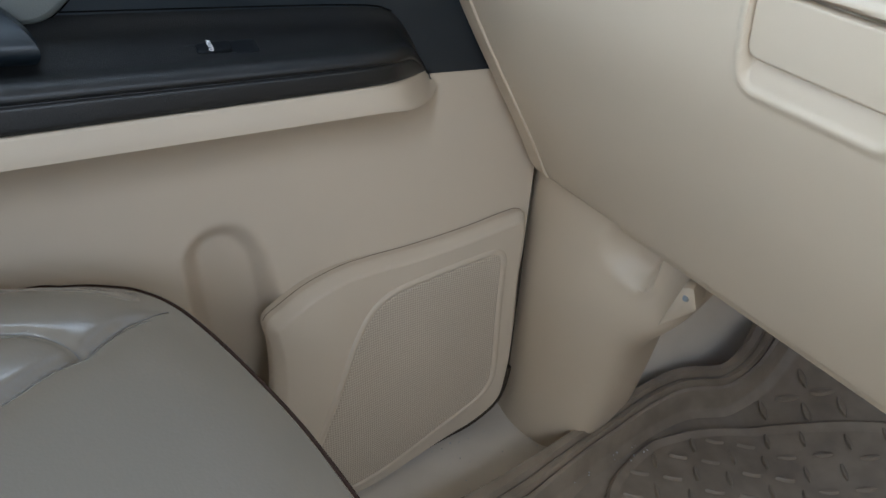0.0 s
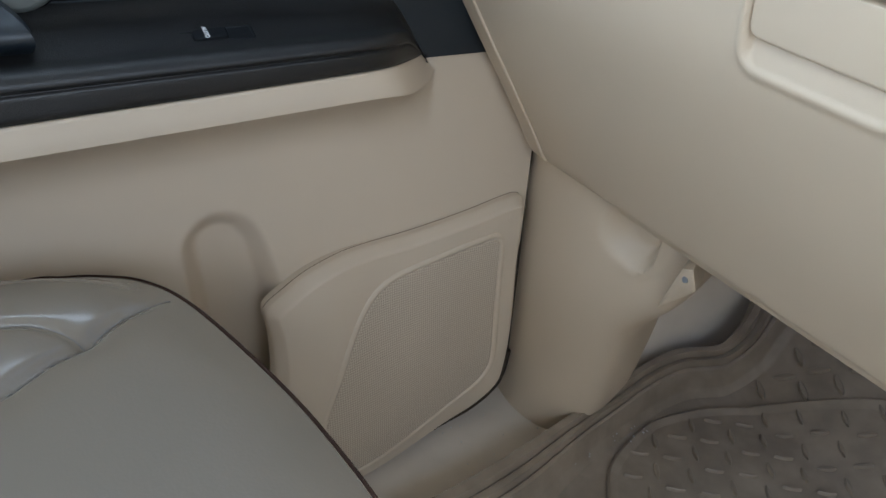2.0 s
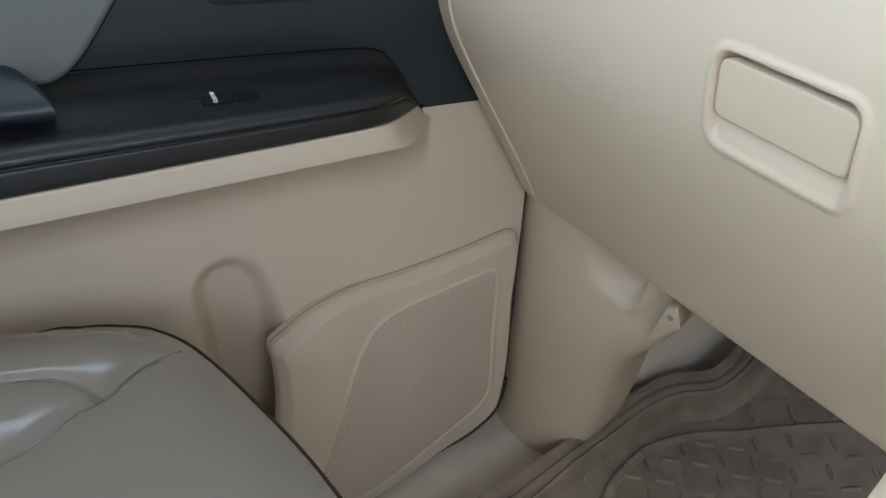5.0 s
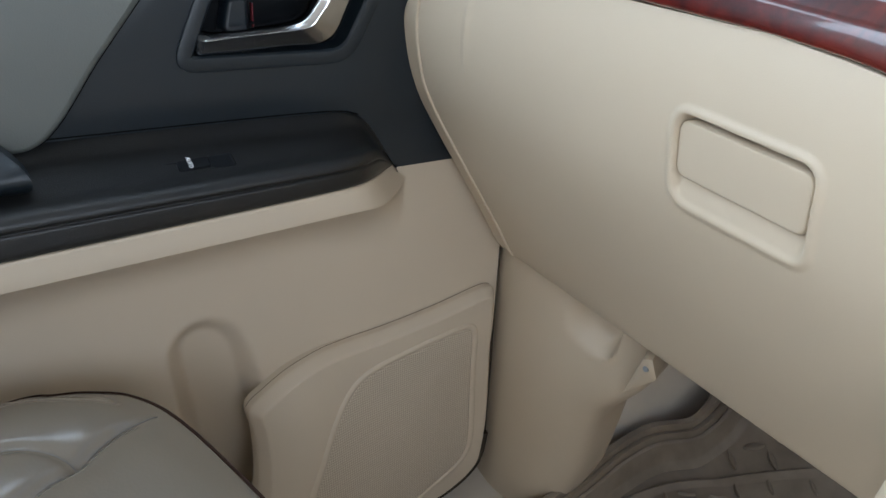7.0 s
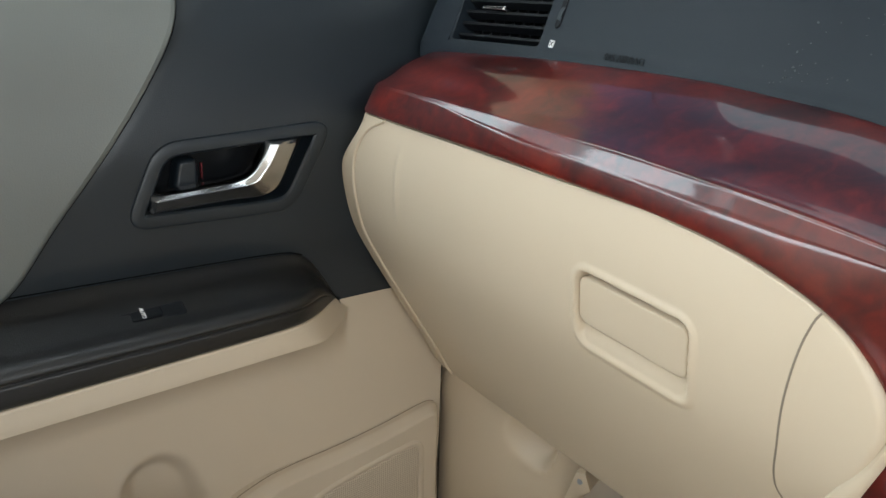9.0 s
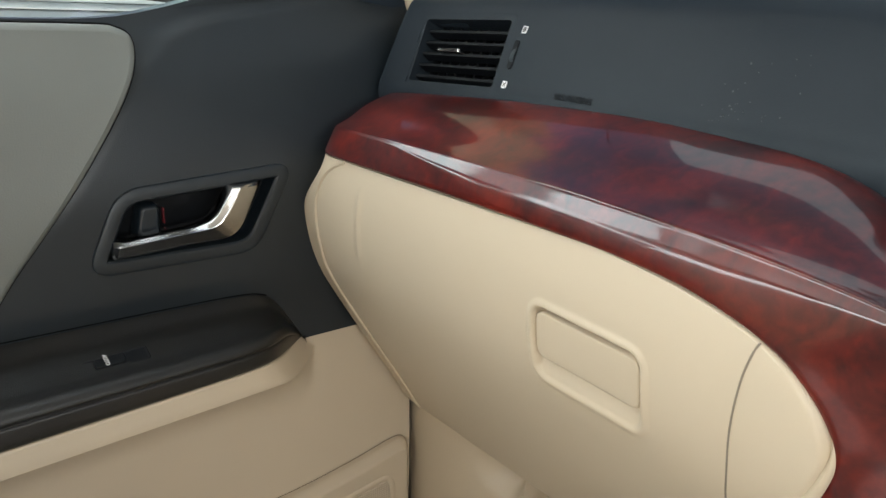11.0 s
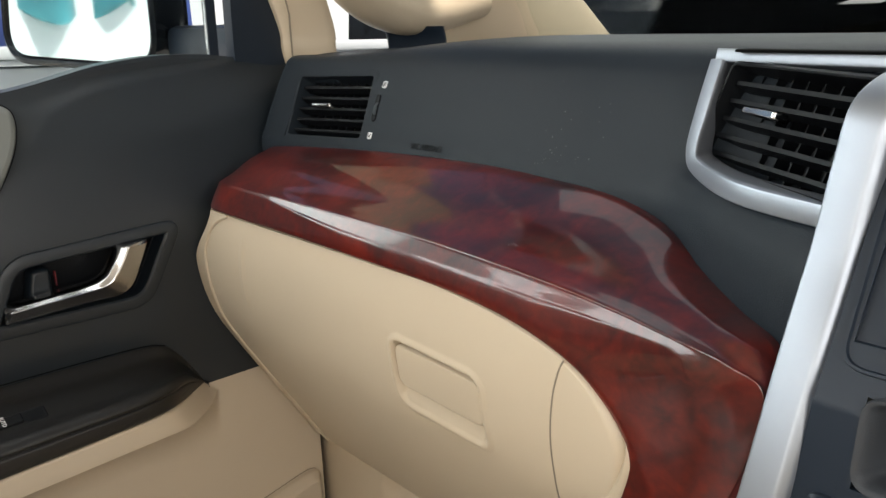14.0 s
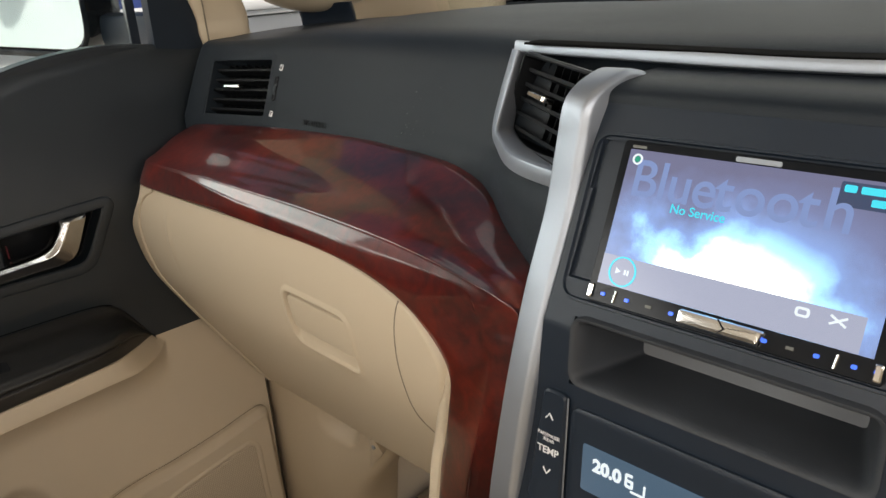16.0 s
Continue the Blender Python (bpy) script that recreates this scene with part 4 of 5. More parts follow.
def screen_material():
    m = glow_material("screen_glow", (0.2, 0.3, 0.6), 2.5)
    n, l = m.node_tree.nodes, m.node_tree.links
    b = n["Principled BSDF"]
    co = n.new("ShaderNodeTexCoord")
    sep = n.new("ShaderNodeSeparateXYZ")
    l.new(co.outputs["Object"], sep.inputs[0])

    def calc(op, a, c):
        k = n.new("ShaderNodeMath")
        k.operation = op
        for i, q in enumerate((a, c)):
            if isinstance(q, (int, float)):
                k.inputs[i].default_value = q
            else:
                l.new(q, k.inputs[i])
        return k.outputs[0]

    no = n.new("ShaderNodeTexNoise")
    no.inputs["Scale"].default_value, no.inputs["Detail"].default_value = 30.0, 5.0
    l.new(co.outputs["Object"], no.inputs["Vector"])
    wob = calc("MULTIPLY", calc("SUBTRACT", no.outputs["Fac"], 0.5), 0.05)
    dx = calc("ADD", calc("MULTIPLY", calc("ADD", sep.outputs["X"], -0.004), 0.45), wob)
    dz = calc("SUBTRACT", sep.outputs["Z"], calc("ADD", 0.853, calc("MULTIPLY", wob, 0.7)))
    dist = calc("SQRT", calc("ADD", calc("MULTIPLY", dx, dx), calc("MULTIPLY", dz, dz)), 0)
    ramp = n.new("ShaderNodeValToRGB")
    e = ramp.color_ramp.elements
    e[0].position, e[0].color = 0.0, (1.0, 1.0, 1.0, 1)
    e[1].position, e[1].color = 1.0, (0.064, 0.074, 0.138, 1)
    for p, c in ((0.20, (0.75, 0.95, 1.0, 1)), (0.36, (0.22, 0.52, 0.90, 1)), (0.54, (0.105, 0.185, 0.39, 1)), (0.76, (0.078, 0.104, 0.21, 1))):
        k = e.new(p)
        k.color = c
    l.new(calc("MULTIPLY", dist, 18.0), ramp.inputs["Fac"])
    l.new(ramp.outputs["Color"], b.inputs["Emission Color"])
    return m


part("display", pad([(-0.080, 0.0125), (0.080, 0.0125), (0.080, 0.0985), (-0.080, 0.0985)], face, [(0, 0.0), (0, 0.0055)], fill=1), screen_material(), unit, "lit display with a blue and white burst of light", flat=True)
part("control_strip", pad([(-0.080, 0.0126), (0.073, 0.0126), (0.073, 0.0315), (-0.080, 0.0315)], face, [(0, 0.0), (0, 0.0058)], fill=1), glow_material("strip_glow", (0.30, 0.36, 0.52), 1.3), unit, "pale grey control strip on the display", flat=True)
letters("source_letter", "Bluetooth", 0.0325, PALE_GLOW, lambda w: face_turn(-0.0745 + w, 0.0800, 0.0058), unit, "large pale blue letter", 0.0001, 0.0003)
text_part("status_word", "No Service", 0.0076, CYAN_GLOW, face_turn(-0.0265, 0.0660, 0.0072), unit, "cyan lettering", 0.0001, bold=0.00008)
part("clock_frame", pad(rounded([(0.0450, 0.0835), (0.0795, 0.0835), (0.0795, 0.0965), (0.0450, 0.0965)], 0.001, 2), face, [(0, 0.0), (0, 0.0059)], fill=1), glow_material("clock_back", (0.04, 0.07, 0.16), 1.0), unit, "dark clock panel on the display", flat=True)
for a, b, c in ((0.0470, 0.0530, 0.0930), (0.0550, 0.0680, 0.0930), (0.0610, 0.0680, 0.0873)):
    part("clock_digit", pad(rounded([(a, c - 0.0019), (b, c - 0.0019), (b, c + 0.0019), (a, c + 0.0019)], 0.0008, 2), face, [(0, 0.0), (0, 0.0062)], fill=1), CYAN_GLOW, unit, "cyan digits", flat=True)


def ring(u, v, r, w, mat, name, label):
    out = [Vector((u + r * math.cos(2 * math.pi * k / 32), v + r * math.sin(2 * math.pi * k / 32))) for k in range(32)]
    return part(name, pad(out, face, [(0, 0.005), (0, 0.0064), (w, 0.0064), (w, 0.005)], True), mat, unit, label)


ring(-0.0645, 0.0225, 0.0095, 0.0011, CYAN_GLOW, "play_ring", "cyan ring round the play symbol")
part("play_symbol", pad([(-0.0690, 0.0207), (-0.0655, 0.0225), (-0.0690, 0.0243)], face, [(0, 0.004), (0, 0.0064)], fill=1), WHITE_GLOW, unit, "white play symbol", flat=True)
for a in (-0.0632, -0.0612):
    part("pause_bar", pad([(a, 0.0209), (a + 0.0011, 0.0209), (a + 0.0011, 0.0241), (a, 0.0241)], face, [(0, 0.004), (0, 0.0064)], fill=1), WHITE_GLOW, unit, flat=True)
ring(-0.0735, 0.0925, 0.0034, 0.0010, WHITE_GLOW, "status_ring", "white status ring")
part("status_dot", pad([Vector((-0.0735 + 0.0019 * math.cos(k * 0.785), 0.0925 + 0.0019 * math.sin(k * 0.785))) for k in range(8)], face, [(0, 0.004), (0, 0.0064)], fill=1), glow_material("green_glow", (0.0, 0.5, 0.35), 0.7), unit, flat=True)
part("repeat_symbol", pad(rounded([(0.039, 0.0235), (0.0465, 0.0235), (0.0465, 0.0288), (0.039, 0.0288)], 0.0025), face, [(0, 0.005), (0, 0.0064), (0.0014, 0.0064), (0.0014, 0.005)], True), WHITE_GLOW, unit, "white repeat symbol")
for a, b in (((0.0565, 0.0240), (0.0645, 0.0285)), ((0.0565, 0.0285), (0.0645, 0.0240))):
    part("shuffle_stroke", tube([face(*a, 0.006), face(*b, 0.006)], 0.0007, 5), WHITE_GLOW, unit)
part("maker_mark", pad(rounded([(-0.013, 0.0993), (0.013, 0.0993), (0.013, 0.1022), (-0.013, 0.1022)], 0.0012, 3), face, [(0, 0.003), (0, 0.0052)], fill=1), SILVER, unit, "plain silver maker's mark", flat=True)
part("model_mark", pad([(-0.0795, 0.0995), (-0.070, 0.0995), (-0.070, 0.1012), (-0.0795, 0.1012)], face, [(0, 0.003), (0, 0.0049)], fill=1), GREY_FABRIC, unit, "tiny grey lettering", flat=True)
# keys along the lower edge
for a in (-0.0745, -0.0575, -0.0275, 0.0275, 0.0545, 0.0725):
    part("key_light", pad(rounded([(a - 0.0014, 0.0051), (a + 0.0014, 0.0051), (a + 0.0014, 0.0073), (a - 0.0014, 0.0073)], 0.0009, 3), face, [(0, 0.003), (0, 0.0056)], fill=1), BLUE_GLOW, unit, "small blue key light")
for a in (-0.0425, 0.041):
    part("key_mark", pad([(a - 0.002, 0.0053), (a + 0.002, 0.0053), (a + 0.002, 0.007), (a - 0.002, 0.007)], face, [(0, 0.003), (0, 0.0052)], fill=1), GREY_FABRIC, unit, flat=True)
for a in (-0.0665, 0.0635):
    part("key_divider", tube([face(a, 0.0025, 0.005), face(a + 0.0008, 0.0098, 0.005)], 0.0007, 6), CHROME, unit)
part("end_key", pad(rounded([(-0.0855, 0.002), (-0.082, 0.002), (-0.082, 0.011), (-0.0855, 0.011)], 0.001, 3), face, [(0, 0.0), (0, 0.006), (0.0008, 0.0068)]), CHROME, unit, "chromed end key")
part("end_key", pad(rounded([(0.0815, 0.002), (0.0855, 0.002), (0.0855, 0.011), (0.0815, 0.011)], 0.001, 3), face, [(0, 0.0), (0, 0.006), (0.0008, 0.0068)]), CHROME, unit, "chromed end key")
rocker = part("centre_key", pad(rounded([(-0.023, 0.0018), (0.0255, 0.0018), (0.0275, 0.0110), (-0.023, 0.0110)], 0.002, 4), face, [(0, 0.0), (0, 0.006), (0.0012, 0.0078), (0.003, 0.008)]), CHROME, unit, "bright chromed centre key")
part("centre_key_split", tube([face(0.0015, 0.0022, 0.0078), face(0.006, 0.0062, 0.0085), face(0.0015, 0.0106, 0.0078)], 0.0005, 5), BLACK_GLOSS, rocker)

# climate panel
climate = part("climate_panel", pad(rounded([(-0.088, 0.60), (0.088, 0.60), (0.088, 0.748), (-0.088, 0.748)], 0.009), stack, [(0, -0.004), (0, 0.002), (0.002, 0.003), (0.006, 0.003)]), BLACK_SATIN, console, "black climate control panel")
part("climate_display", pad(rounded([(-0.076, 0.692), (0.076, 0.692), (0.076, 0.726), (-0.076, 0.726)], 0.002), stack, [(0, 0.002), (0, 0.0036)], fill=1), glow_material("lcd_glow", (0.055, 0.115, 0.19), 1.1), climate, "dim blue climate display")
STACK_M = Matrix(((1, 0, 0, 0), (0, 0.1, -0.995, 0), (0, 0.995, 0.1, 0), (0, 0, 0, 1)))
text_part("temperature", "20.0", 0.0125, WHITE_GLOW, Matrix.Translation(stack(-0.0565, 0.7135, 0.0042)) @ STACK_M, climate, "white temperature digits", 0.0001, bold=0.0006)
text_part("clock_time", "1:2", 0.0125, WHITE_GLOW, Matrix.Translation(stack(0.001, 0.7125, 0.0042)) @ STACK_M, climate, "white digits", 0.0001, bold=0.0006)
for a, z0, w, h in ((-0.0400, 0.7185, 0.0022, 0.0008), (-0.0400, 0.7145, 0.0022, 0.0008), (-0.0400, 0.7105, 0.0022, 0.0008), (-0.0422, 0.7145, 0.0007, 0.0040), (-0.0378, 0.7125, 0.0007, 0.0025), (-0.0340, 0.7078, 0.0045, 0.0006), (-0.0290, 0.7115, 0.0006, 0.0042)):
    mark("seat_segment", stack, a, z0, w, h, climate, WHITE_GLOW)
for o in [o for o in climate.children if o.name.startswith("seat_segment")]:
    o.location = (0, -0.0033, 0)
temp_key = part("temperature_key", pad(rounded([(-0.1205, 0.664), (-0.0915, 0.664), (-0.0915, 0.754), (-0.1100, 0.754)], 0.005), stack, [(0, -0.004), (0, 0.003), (0.0015, 0.0045), (0.004, 0.0045)]), BLACK_SATIN, console, "black temperature rocker with white lettering")
part("key_edge", tube([stack(-0.0908, 0.752, 0.0022), stack(-0.0908, 0.60, 0.0022)], 0.0006, 6), SILVER, temp_key)
text_part("key_word", "TEMP", 0.0076, WHITE_MARK, Matrix.Translation(stack(-0.1035, 0.7085, 0.0046)) @ STACK_M, temp_key, "white lettering", 0.0002, bold=0.0001)
text_part("key_small_word", "PASSENGER\n/REAR", 0.0036, WHITE_MARK, Matrix.Translation(stack(-0.1035, 0.7185, 0.0046)) @ STACK_M, temp_key, "small white lettering", 0.0002)
for z0, d in ((0.735, -1), (0.693, 1)):
    part("arrow", tube([stack(-0.1065, z0 + 0.0035 * d * 0.6, 0.0048), stack(-0.1035, z0 - 0.0035 * d * 0.6, 0.0048), stack(-0.1005, z0 + 0.0035 * d * 0.6, 0.0048)], 0.0006, 5), WHITE_MARK, temp_key)
fan_key = part("mode_key", pad(rounded([(-0.132, 0.60), (-0.0915, 0.60), (-0.0915, 0.6615), (-0.1210, 0.6615)], 0.005), stack, [(0, -0.004), (0, 0.003), (0.0015, 0.0045), (0.004, 0.0045)]), BLACK_SATIN, console, "black mode key")
part("arrow", tube([stack(-0.1090, 0.6555, 0.0050), stack(-0.1125, 0.6510, 0.0050), stack(-0.1090, 0.6465, 0.0050)], 0.0006, 5), WHITE_MARK, fan_key)


# ---- footwell ----
cowl = thing("cowl_trim", "beige moulded plastic kick panel beside the footwell", "trim panel")
C_LOW = [(-0.85, 0.172, 0.04), (-0.80, 0.170, 0.04), (-0.765, 0.184, 0.04), (-0.742, 0.212, 0.04), (-0.738, 0.245, 0.04), (-0.755, 0.31, 0.04)]
C_TOP = [(-0.85, 0.172, 0.46), (-0.79, 0.160, 0.46), (-0.71, 0.166, 0.46), (-0.66, 0.190, 0.46), (-0.642, 0.230, 0.46), (-0.665, 0.30, 0.46)]


def kick(u, v):
    z = mix(0.0, 0.46, v)
    p = mix(curve_at(C_LOW, u), curve_at(C_TOP, u), (max(0.04, z) / 0.46) ** 0.55)
    p.z = z
    p.x += 0.047 * smooth(u, 0.50, 0.82) * smooth(z, 0.225, 0.335)
    e = math.hypot((p.x + 0.660) / (0.046 if p.x < -0.660 else 0.026), (p.z - 0.390) / 0.042)
    p.y += 0.022 * (1 - smooth(e, 0.35, 1.0)) - 0.006 * math.exp(-((e - 1.08) / 0.16) ** 2) * smooth(p.x, -0.68, -0.64)
    return p


part("kick_panel", sheet(kick, 90, 80, (-0.004, 0.01, 0)), BEIGE, cowl)
def wedge_tab():
    """A small wedge rising from the kick panel to a flat boss for the screw."""
    bm = bmesh.new()
    front = [(-0.6120, 0.192, 0.3270), (-0.5860, 0.1770, 0.3870), (-0.578, 0.1715, 0.404), (-0.5640, 0.1700, 0.4115), (-0.5610, 0.180, 0.3840), (-0.5740, 0.186, 0.3690)]
    a = [bm.verts.new(p) for p in front]
    b = [bm.verts.new((x - 0.034, y + 0.055, z - 0.016)) for x, y, z in front]
    mid = bm.verts.new((-0.5780, 0.1775, 0.3830))
    for i in range(6):
        bm.faces.new((a[i - 1], a[i], mid))
        bm.faces.new((a[i], a[i - 1], b[i - 1], b[i]))
    bm.faces.new(b)
    bmesh.ops.recalc_face_normals(bm, faces=bm.faces)
    bmesh.ops.bevel(bm, geom=bm.edges[:], offset=0.0018, segments=2, affect="EDGES", profile=0.5)
    return bm


tab = part("fixing_tab", wedge_tab(), BEIGE, cowl, "beige tab held by a screw")
part("screw", tube([(-0.5735, 0.185, 0.391), (-0.5735, 0.1735, 0.393)], 0.0034, 14), SILVER, tab, "bright metal screw")
tagged(part("side_lining", sheet(lambda u, v: Vector((-0.752 - 0.006 * math.sin(3 * v) - 0.075 * v - 0.02 * u, mix(0.36, 1.0, u), mix(0.0, 0.5, v))), 20, 20, (-0.02, 0, 0)), PALE_LINING), "pale beige footwell side lining", "wall", kind="structure")
MAT_EDGE = ((-0.3, -0.655), (0.0, -0.680), (0.224, -0.718), (0.295, -0.732), (0.36, -0.745), (0.436, -0.749), (0.506, -0.728), (0.56, -0.735), (0.65, -0.778), (0.90, -0.80))


def mat_left(y):
    """The mat's outer edge, along the sill and the kick panel."""
    return curve_table(MAT_EDGE, y)


tagged(part("sill_plate", sheet(lambda u, v: Vector((mix(-0.88, mat_left(mix(-0.9, 0.40, v)) + 0.024, u), mix(-0.9, 0.40, v), 0.036 + 0.004 * math.cos(u * 3.1))), 14, 60, (0, 0, -0.05)), SILL), "scuffed beige plastic door sill plate", "sill", kind="structure")

floor_mat = thing("floor_mat", "dark brown rubber floor mat with raised tread", "floor mat")


def mat_z(y):
    return 0.02 + 0.75 * max(0.0, y - 0.50) ** 1.2


LIP = ((0.0, 0.062, 0.03), (0.012, 0.072, 0.064), (0.030, 0.070, 0.062), (0.034, 0.058, 0.050), (0.038, 0.060, 0.053), (0.050, 0.060, 0.052), (0.054, 0.046, 0.041), (0.058, 0.049, 0.044), (0.066, 0.046, 0.042), (0.082, 0.014, 0.016), (0.10, 0.002, 0.003), (0.13, 0.0, 0.0))


def mat_front(u, v):
    y = mix(-0.3, 0.88, v)
    left = mat_left(y)
    if u < 0.75:
        k = u / 0.75 * (len(LIP) - 1)
        i = min(int(k), len(LIP) - 2)
        d, tall, low = (mix(a, b, k - i) for a, b in zip(LIP[i], LIP[i + 1]))
        d *= 0.72 - 0.24 * smooth(y, 0.05, 0.25) + 0.42 * smooth(y, 0.50, 0.66)
        return Vector((left + d, y, mat_z(y) + mix(low, tall, smooth(y, 0.22, 0.42))))
    return Vector((mix(left + 0.13 * (0.72 - 0.24 * smooth(y, 0.05, 0.25) + 0.42 * smooth(y, 0.50, 0.66)), -0.16, (u - 0.75) / 0.25), y, mat_z(y)))


mat_base = part("mat_base", sheet(mat_front, 88, 120, (0, 0, -0.008)), RUBBER, floor_mat)
HEEL = closed_outline([(-0.60, 0.185), (-0.650, 0.232), (-0.682, 0.312), (-0.688, 0.365), (-0.668, 0.458), (-0.614, 0.55), (-0.504, 0.646), (-0.36, 0.66), (-0.24, 0.56), (-0.21, 0.36), (-0.26, 0.14), (-0.42, 0.06), (-0.53, 0.12)], 100)
part("heel_pad", pad(HEEL, lambda u, v, h: Vector((u, v, mat_z(v) + h)), [(0, -0.006), (0.0015, 0.006), (0.005, 0.009), (0.010, 0.008), (0.016, 0.0045)], fill=14), RUBBER, floor_mat)


def lozenge(length, width, height):
    out = [Vector((length * math.cos(a), width * math.sin(a) * (1 - 0.15 * math.cos(a) ** 2))) for a in (2 * math.pi * k / 12 for k in range(12))]
    return pad(out, lambda u, v, h: Vector((u, v, h)), [(0, -0.001), (0.0006, height * 0.8), (0.0016, height)], fill=2)


tread = part("tread", lozenge(0.0175, 0.0052, 0.0065), RUBBER, floor_mat)
fine = part("fine_tread", lozenge(0.0135, 0.0034, 0.005), RUBBER, floor_mat)


def heel_inside(x, y):
    c = False
    for i in range(len(HEEL)):
        a, b = HEEL[i - 1], HEEL[i]
        if (a.y > y) != (b.y > y) and x < (b.x - a.x) * (y - a.y) / (b.y - a.y) + a.x:
            c = not c
    return c


def lay(source, x, y, turn, lift):
    ob = new(source.name, source.data)
    ob.parent = floor_mat
    slope = math.atan(0.9 * max(0.0, y - 0.5) ** 0.2) if y > 0.5 else 0.0
    ob.matrix_basis = Matrix.Translation((x, y, mat_z(y) + lift)) @ Matrix.Rotation(slope, 4, "X") @ Matrix.Rotation(turn, 4, "Z")


for i in range(13):
    for j in range(22):
        x, y = -0.655 + 0.0355 * i + 0.008 * (j % 2), 0.10 + 0.037 * j
        if y > 0.86:
            continue
        turn = radians(52 if (i + j) % 2 else -32)
        if heel_inside(x, y) and heel_inside(x - 0.02, y) and heel_inside(x, y + 0.02):
            lay(fine, x, y, turn, 0.0045)
        elif y > 0.5 and not heel_inside(x, y - 0.012) and not heel_inside(x + 0.012, y):
            lay(tread, x, y, turn, 0.0)
bpy.data.objects.remove(tread)
bpy.data.objects.remove(fine)

# ---- seat ----
seat = thing("passenger_seat", "grey leather front passenger seat with dark brown piping", "seat")
SEAT_OUT = closed_outline([(-0.21, -0.313), (-0.295, -0.26), (-0.391, -0.244), (-0.492, -0.251), (-0.583, -0.269), (-0.667, -0.293), (-0.708, -0.317), (-0.727, -0.343), (-0.738, -0.372), (-0.744, -0.418), (-0.715, -0.6), (-0.69, -0.9), (-0.6, -1.0), (-0.35, -1.0), (-0.2, -0.9), (-0.185, -0.6), (-0.19, -0.4)], 560)
SEAM_A = [(-0.665, -0.306), (-0.663, -0.316), (-0.654, -0.34), (-0.634, -0.369), (-0.619, -0.396), (-0.599, -0.424), (-0.575, -0.50), (-0.56, -0.7), (-0.56, -0.95)]
SEAM_LINE = [(-y, x) for x, y in SEAM_A]
SEAM_B = [(-0.632, -0.371), (-0.6465, -0.3853), (-0.6578, -0.4039), (-0.6640, -0.4247), (-0.680, -0.5), (-0.69, -0.7)]


def line_gap(x, y, line):
    p, best = Vector((x, y)), 9.0
    for a, b in zip(line, line[1:]):
        a, b = Vector(a), Vector(b)
        f = max(0.0, min(1.0, (p - a).dot(b - a) / (b - a).length_squared))
        best = min(best, (p - a - (b - a) * f).length)
    return best


def seat_top(u, v, h):
    z = 0.412 + h
    k = smooth(h, 0.030, 0.042)
    if k > 0:
        near = v > -0.62 and u < -0.48
        a, b = (line_gap(u, v, SEAM_A), line_gap(u, v, SEAM_B)) if near else (1.0, 1.0)
        z -= k * (0.0050 * math.exp(-(a / 0.0048) ** 2) + 0.0046 * math.exp(-(a / 0.022) ** 2) + 0.0036 * math.exp(-(b / 0.0048) ** 2) + 0.0036 * math.exp(-(b / 0.02) ** 2))
        z += k * 0.0025 * math.sin(u * 17 + 1.0) * math.sin(v * 13)
        if near and u < table(SEAM_LINE, -v):
            z += k * 0.0065 * (1 - math.exp(-a / 0.019))
    return Vector((u, v, z))


CROWN = ((0.0, 0.0265), (0.004, 0.0280), (0.010, 0.0300), (0.018, 0.0325), (0.030, 0.0360), (0.045, 0.0390), (0.062, 0.0410), (0.085, 0.0422), (0.6, 0.0425))


def cushion(outline, steps=170):
    """The cushion: its side drawn in towards the floor, its top crowned from the piping inwards."""
    bm = bmesh.new()
    mid = Vector((-0.47, -0.84))
    loops = []
    for f, h in ((0.30, -0.33), (0.20, -0.2), (0.09, -0.07), (0.022, -0.01), (0.0, 0.014)):
        loops.append([bm.verts.new((*(p.to_2d() + (mid - p.to_2d()) * f), 0.412 + h)) for p in outline])
    for k in range(steps):
        f = (k / steps) ** 1.15
        loops.append([bm.verts.new(seat_top(*(p.to_2d() + (mid - p.to_2d()) * (0.004 + 0.996 * f)), curve_table(CROWN, (mid - p.to_2d()).length * f))) for p in outline])
    for a, b in zip(loops, loops[1:]):
        for i in range(len(outline)):
            bm.faces.new((a[i - 1], a[i], b[i], b[i - 1]))
    top = bm.verts.new(seat_top(*mid, 0.0425))
    for i in range(len(outline)):
        bm.faces.new((loops[-1][i - 1], loops[-1][i], top))
    bm.faces.new(list(reversed(loops[0])))
    return bm


part("cushion", cushion(SEAT_OUT), LEATHER, seat, "grey leather seat cushion with stitched seams")
for name, line in (("bolster_seam", SEAM_A), ("cross_seam", SEAM_B)):
    pts = [curve_at([(*q, 0) for q in line], k / 70) for k in range(71)]
    part(name, tube([seat_top(p.x, p.y, curve_table(CROWN, 1.08 * line_gap(p.x, p.y, [q.to_2d() for q in SEAT_OUT[::6]] + [SEAT_OUT[0].to_2d()]))) for p in pts if p.y > -0.6], 0.0006, 5), STITCH, seat)
part("piping", tube([Vector((p.x, p.y, 0.412 + 0.0255)) for p in [*SEAT_OUT, SEAT_OUT[0]]], 0.0015, 6), PIPING, seat, "dark brown edge piping")
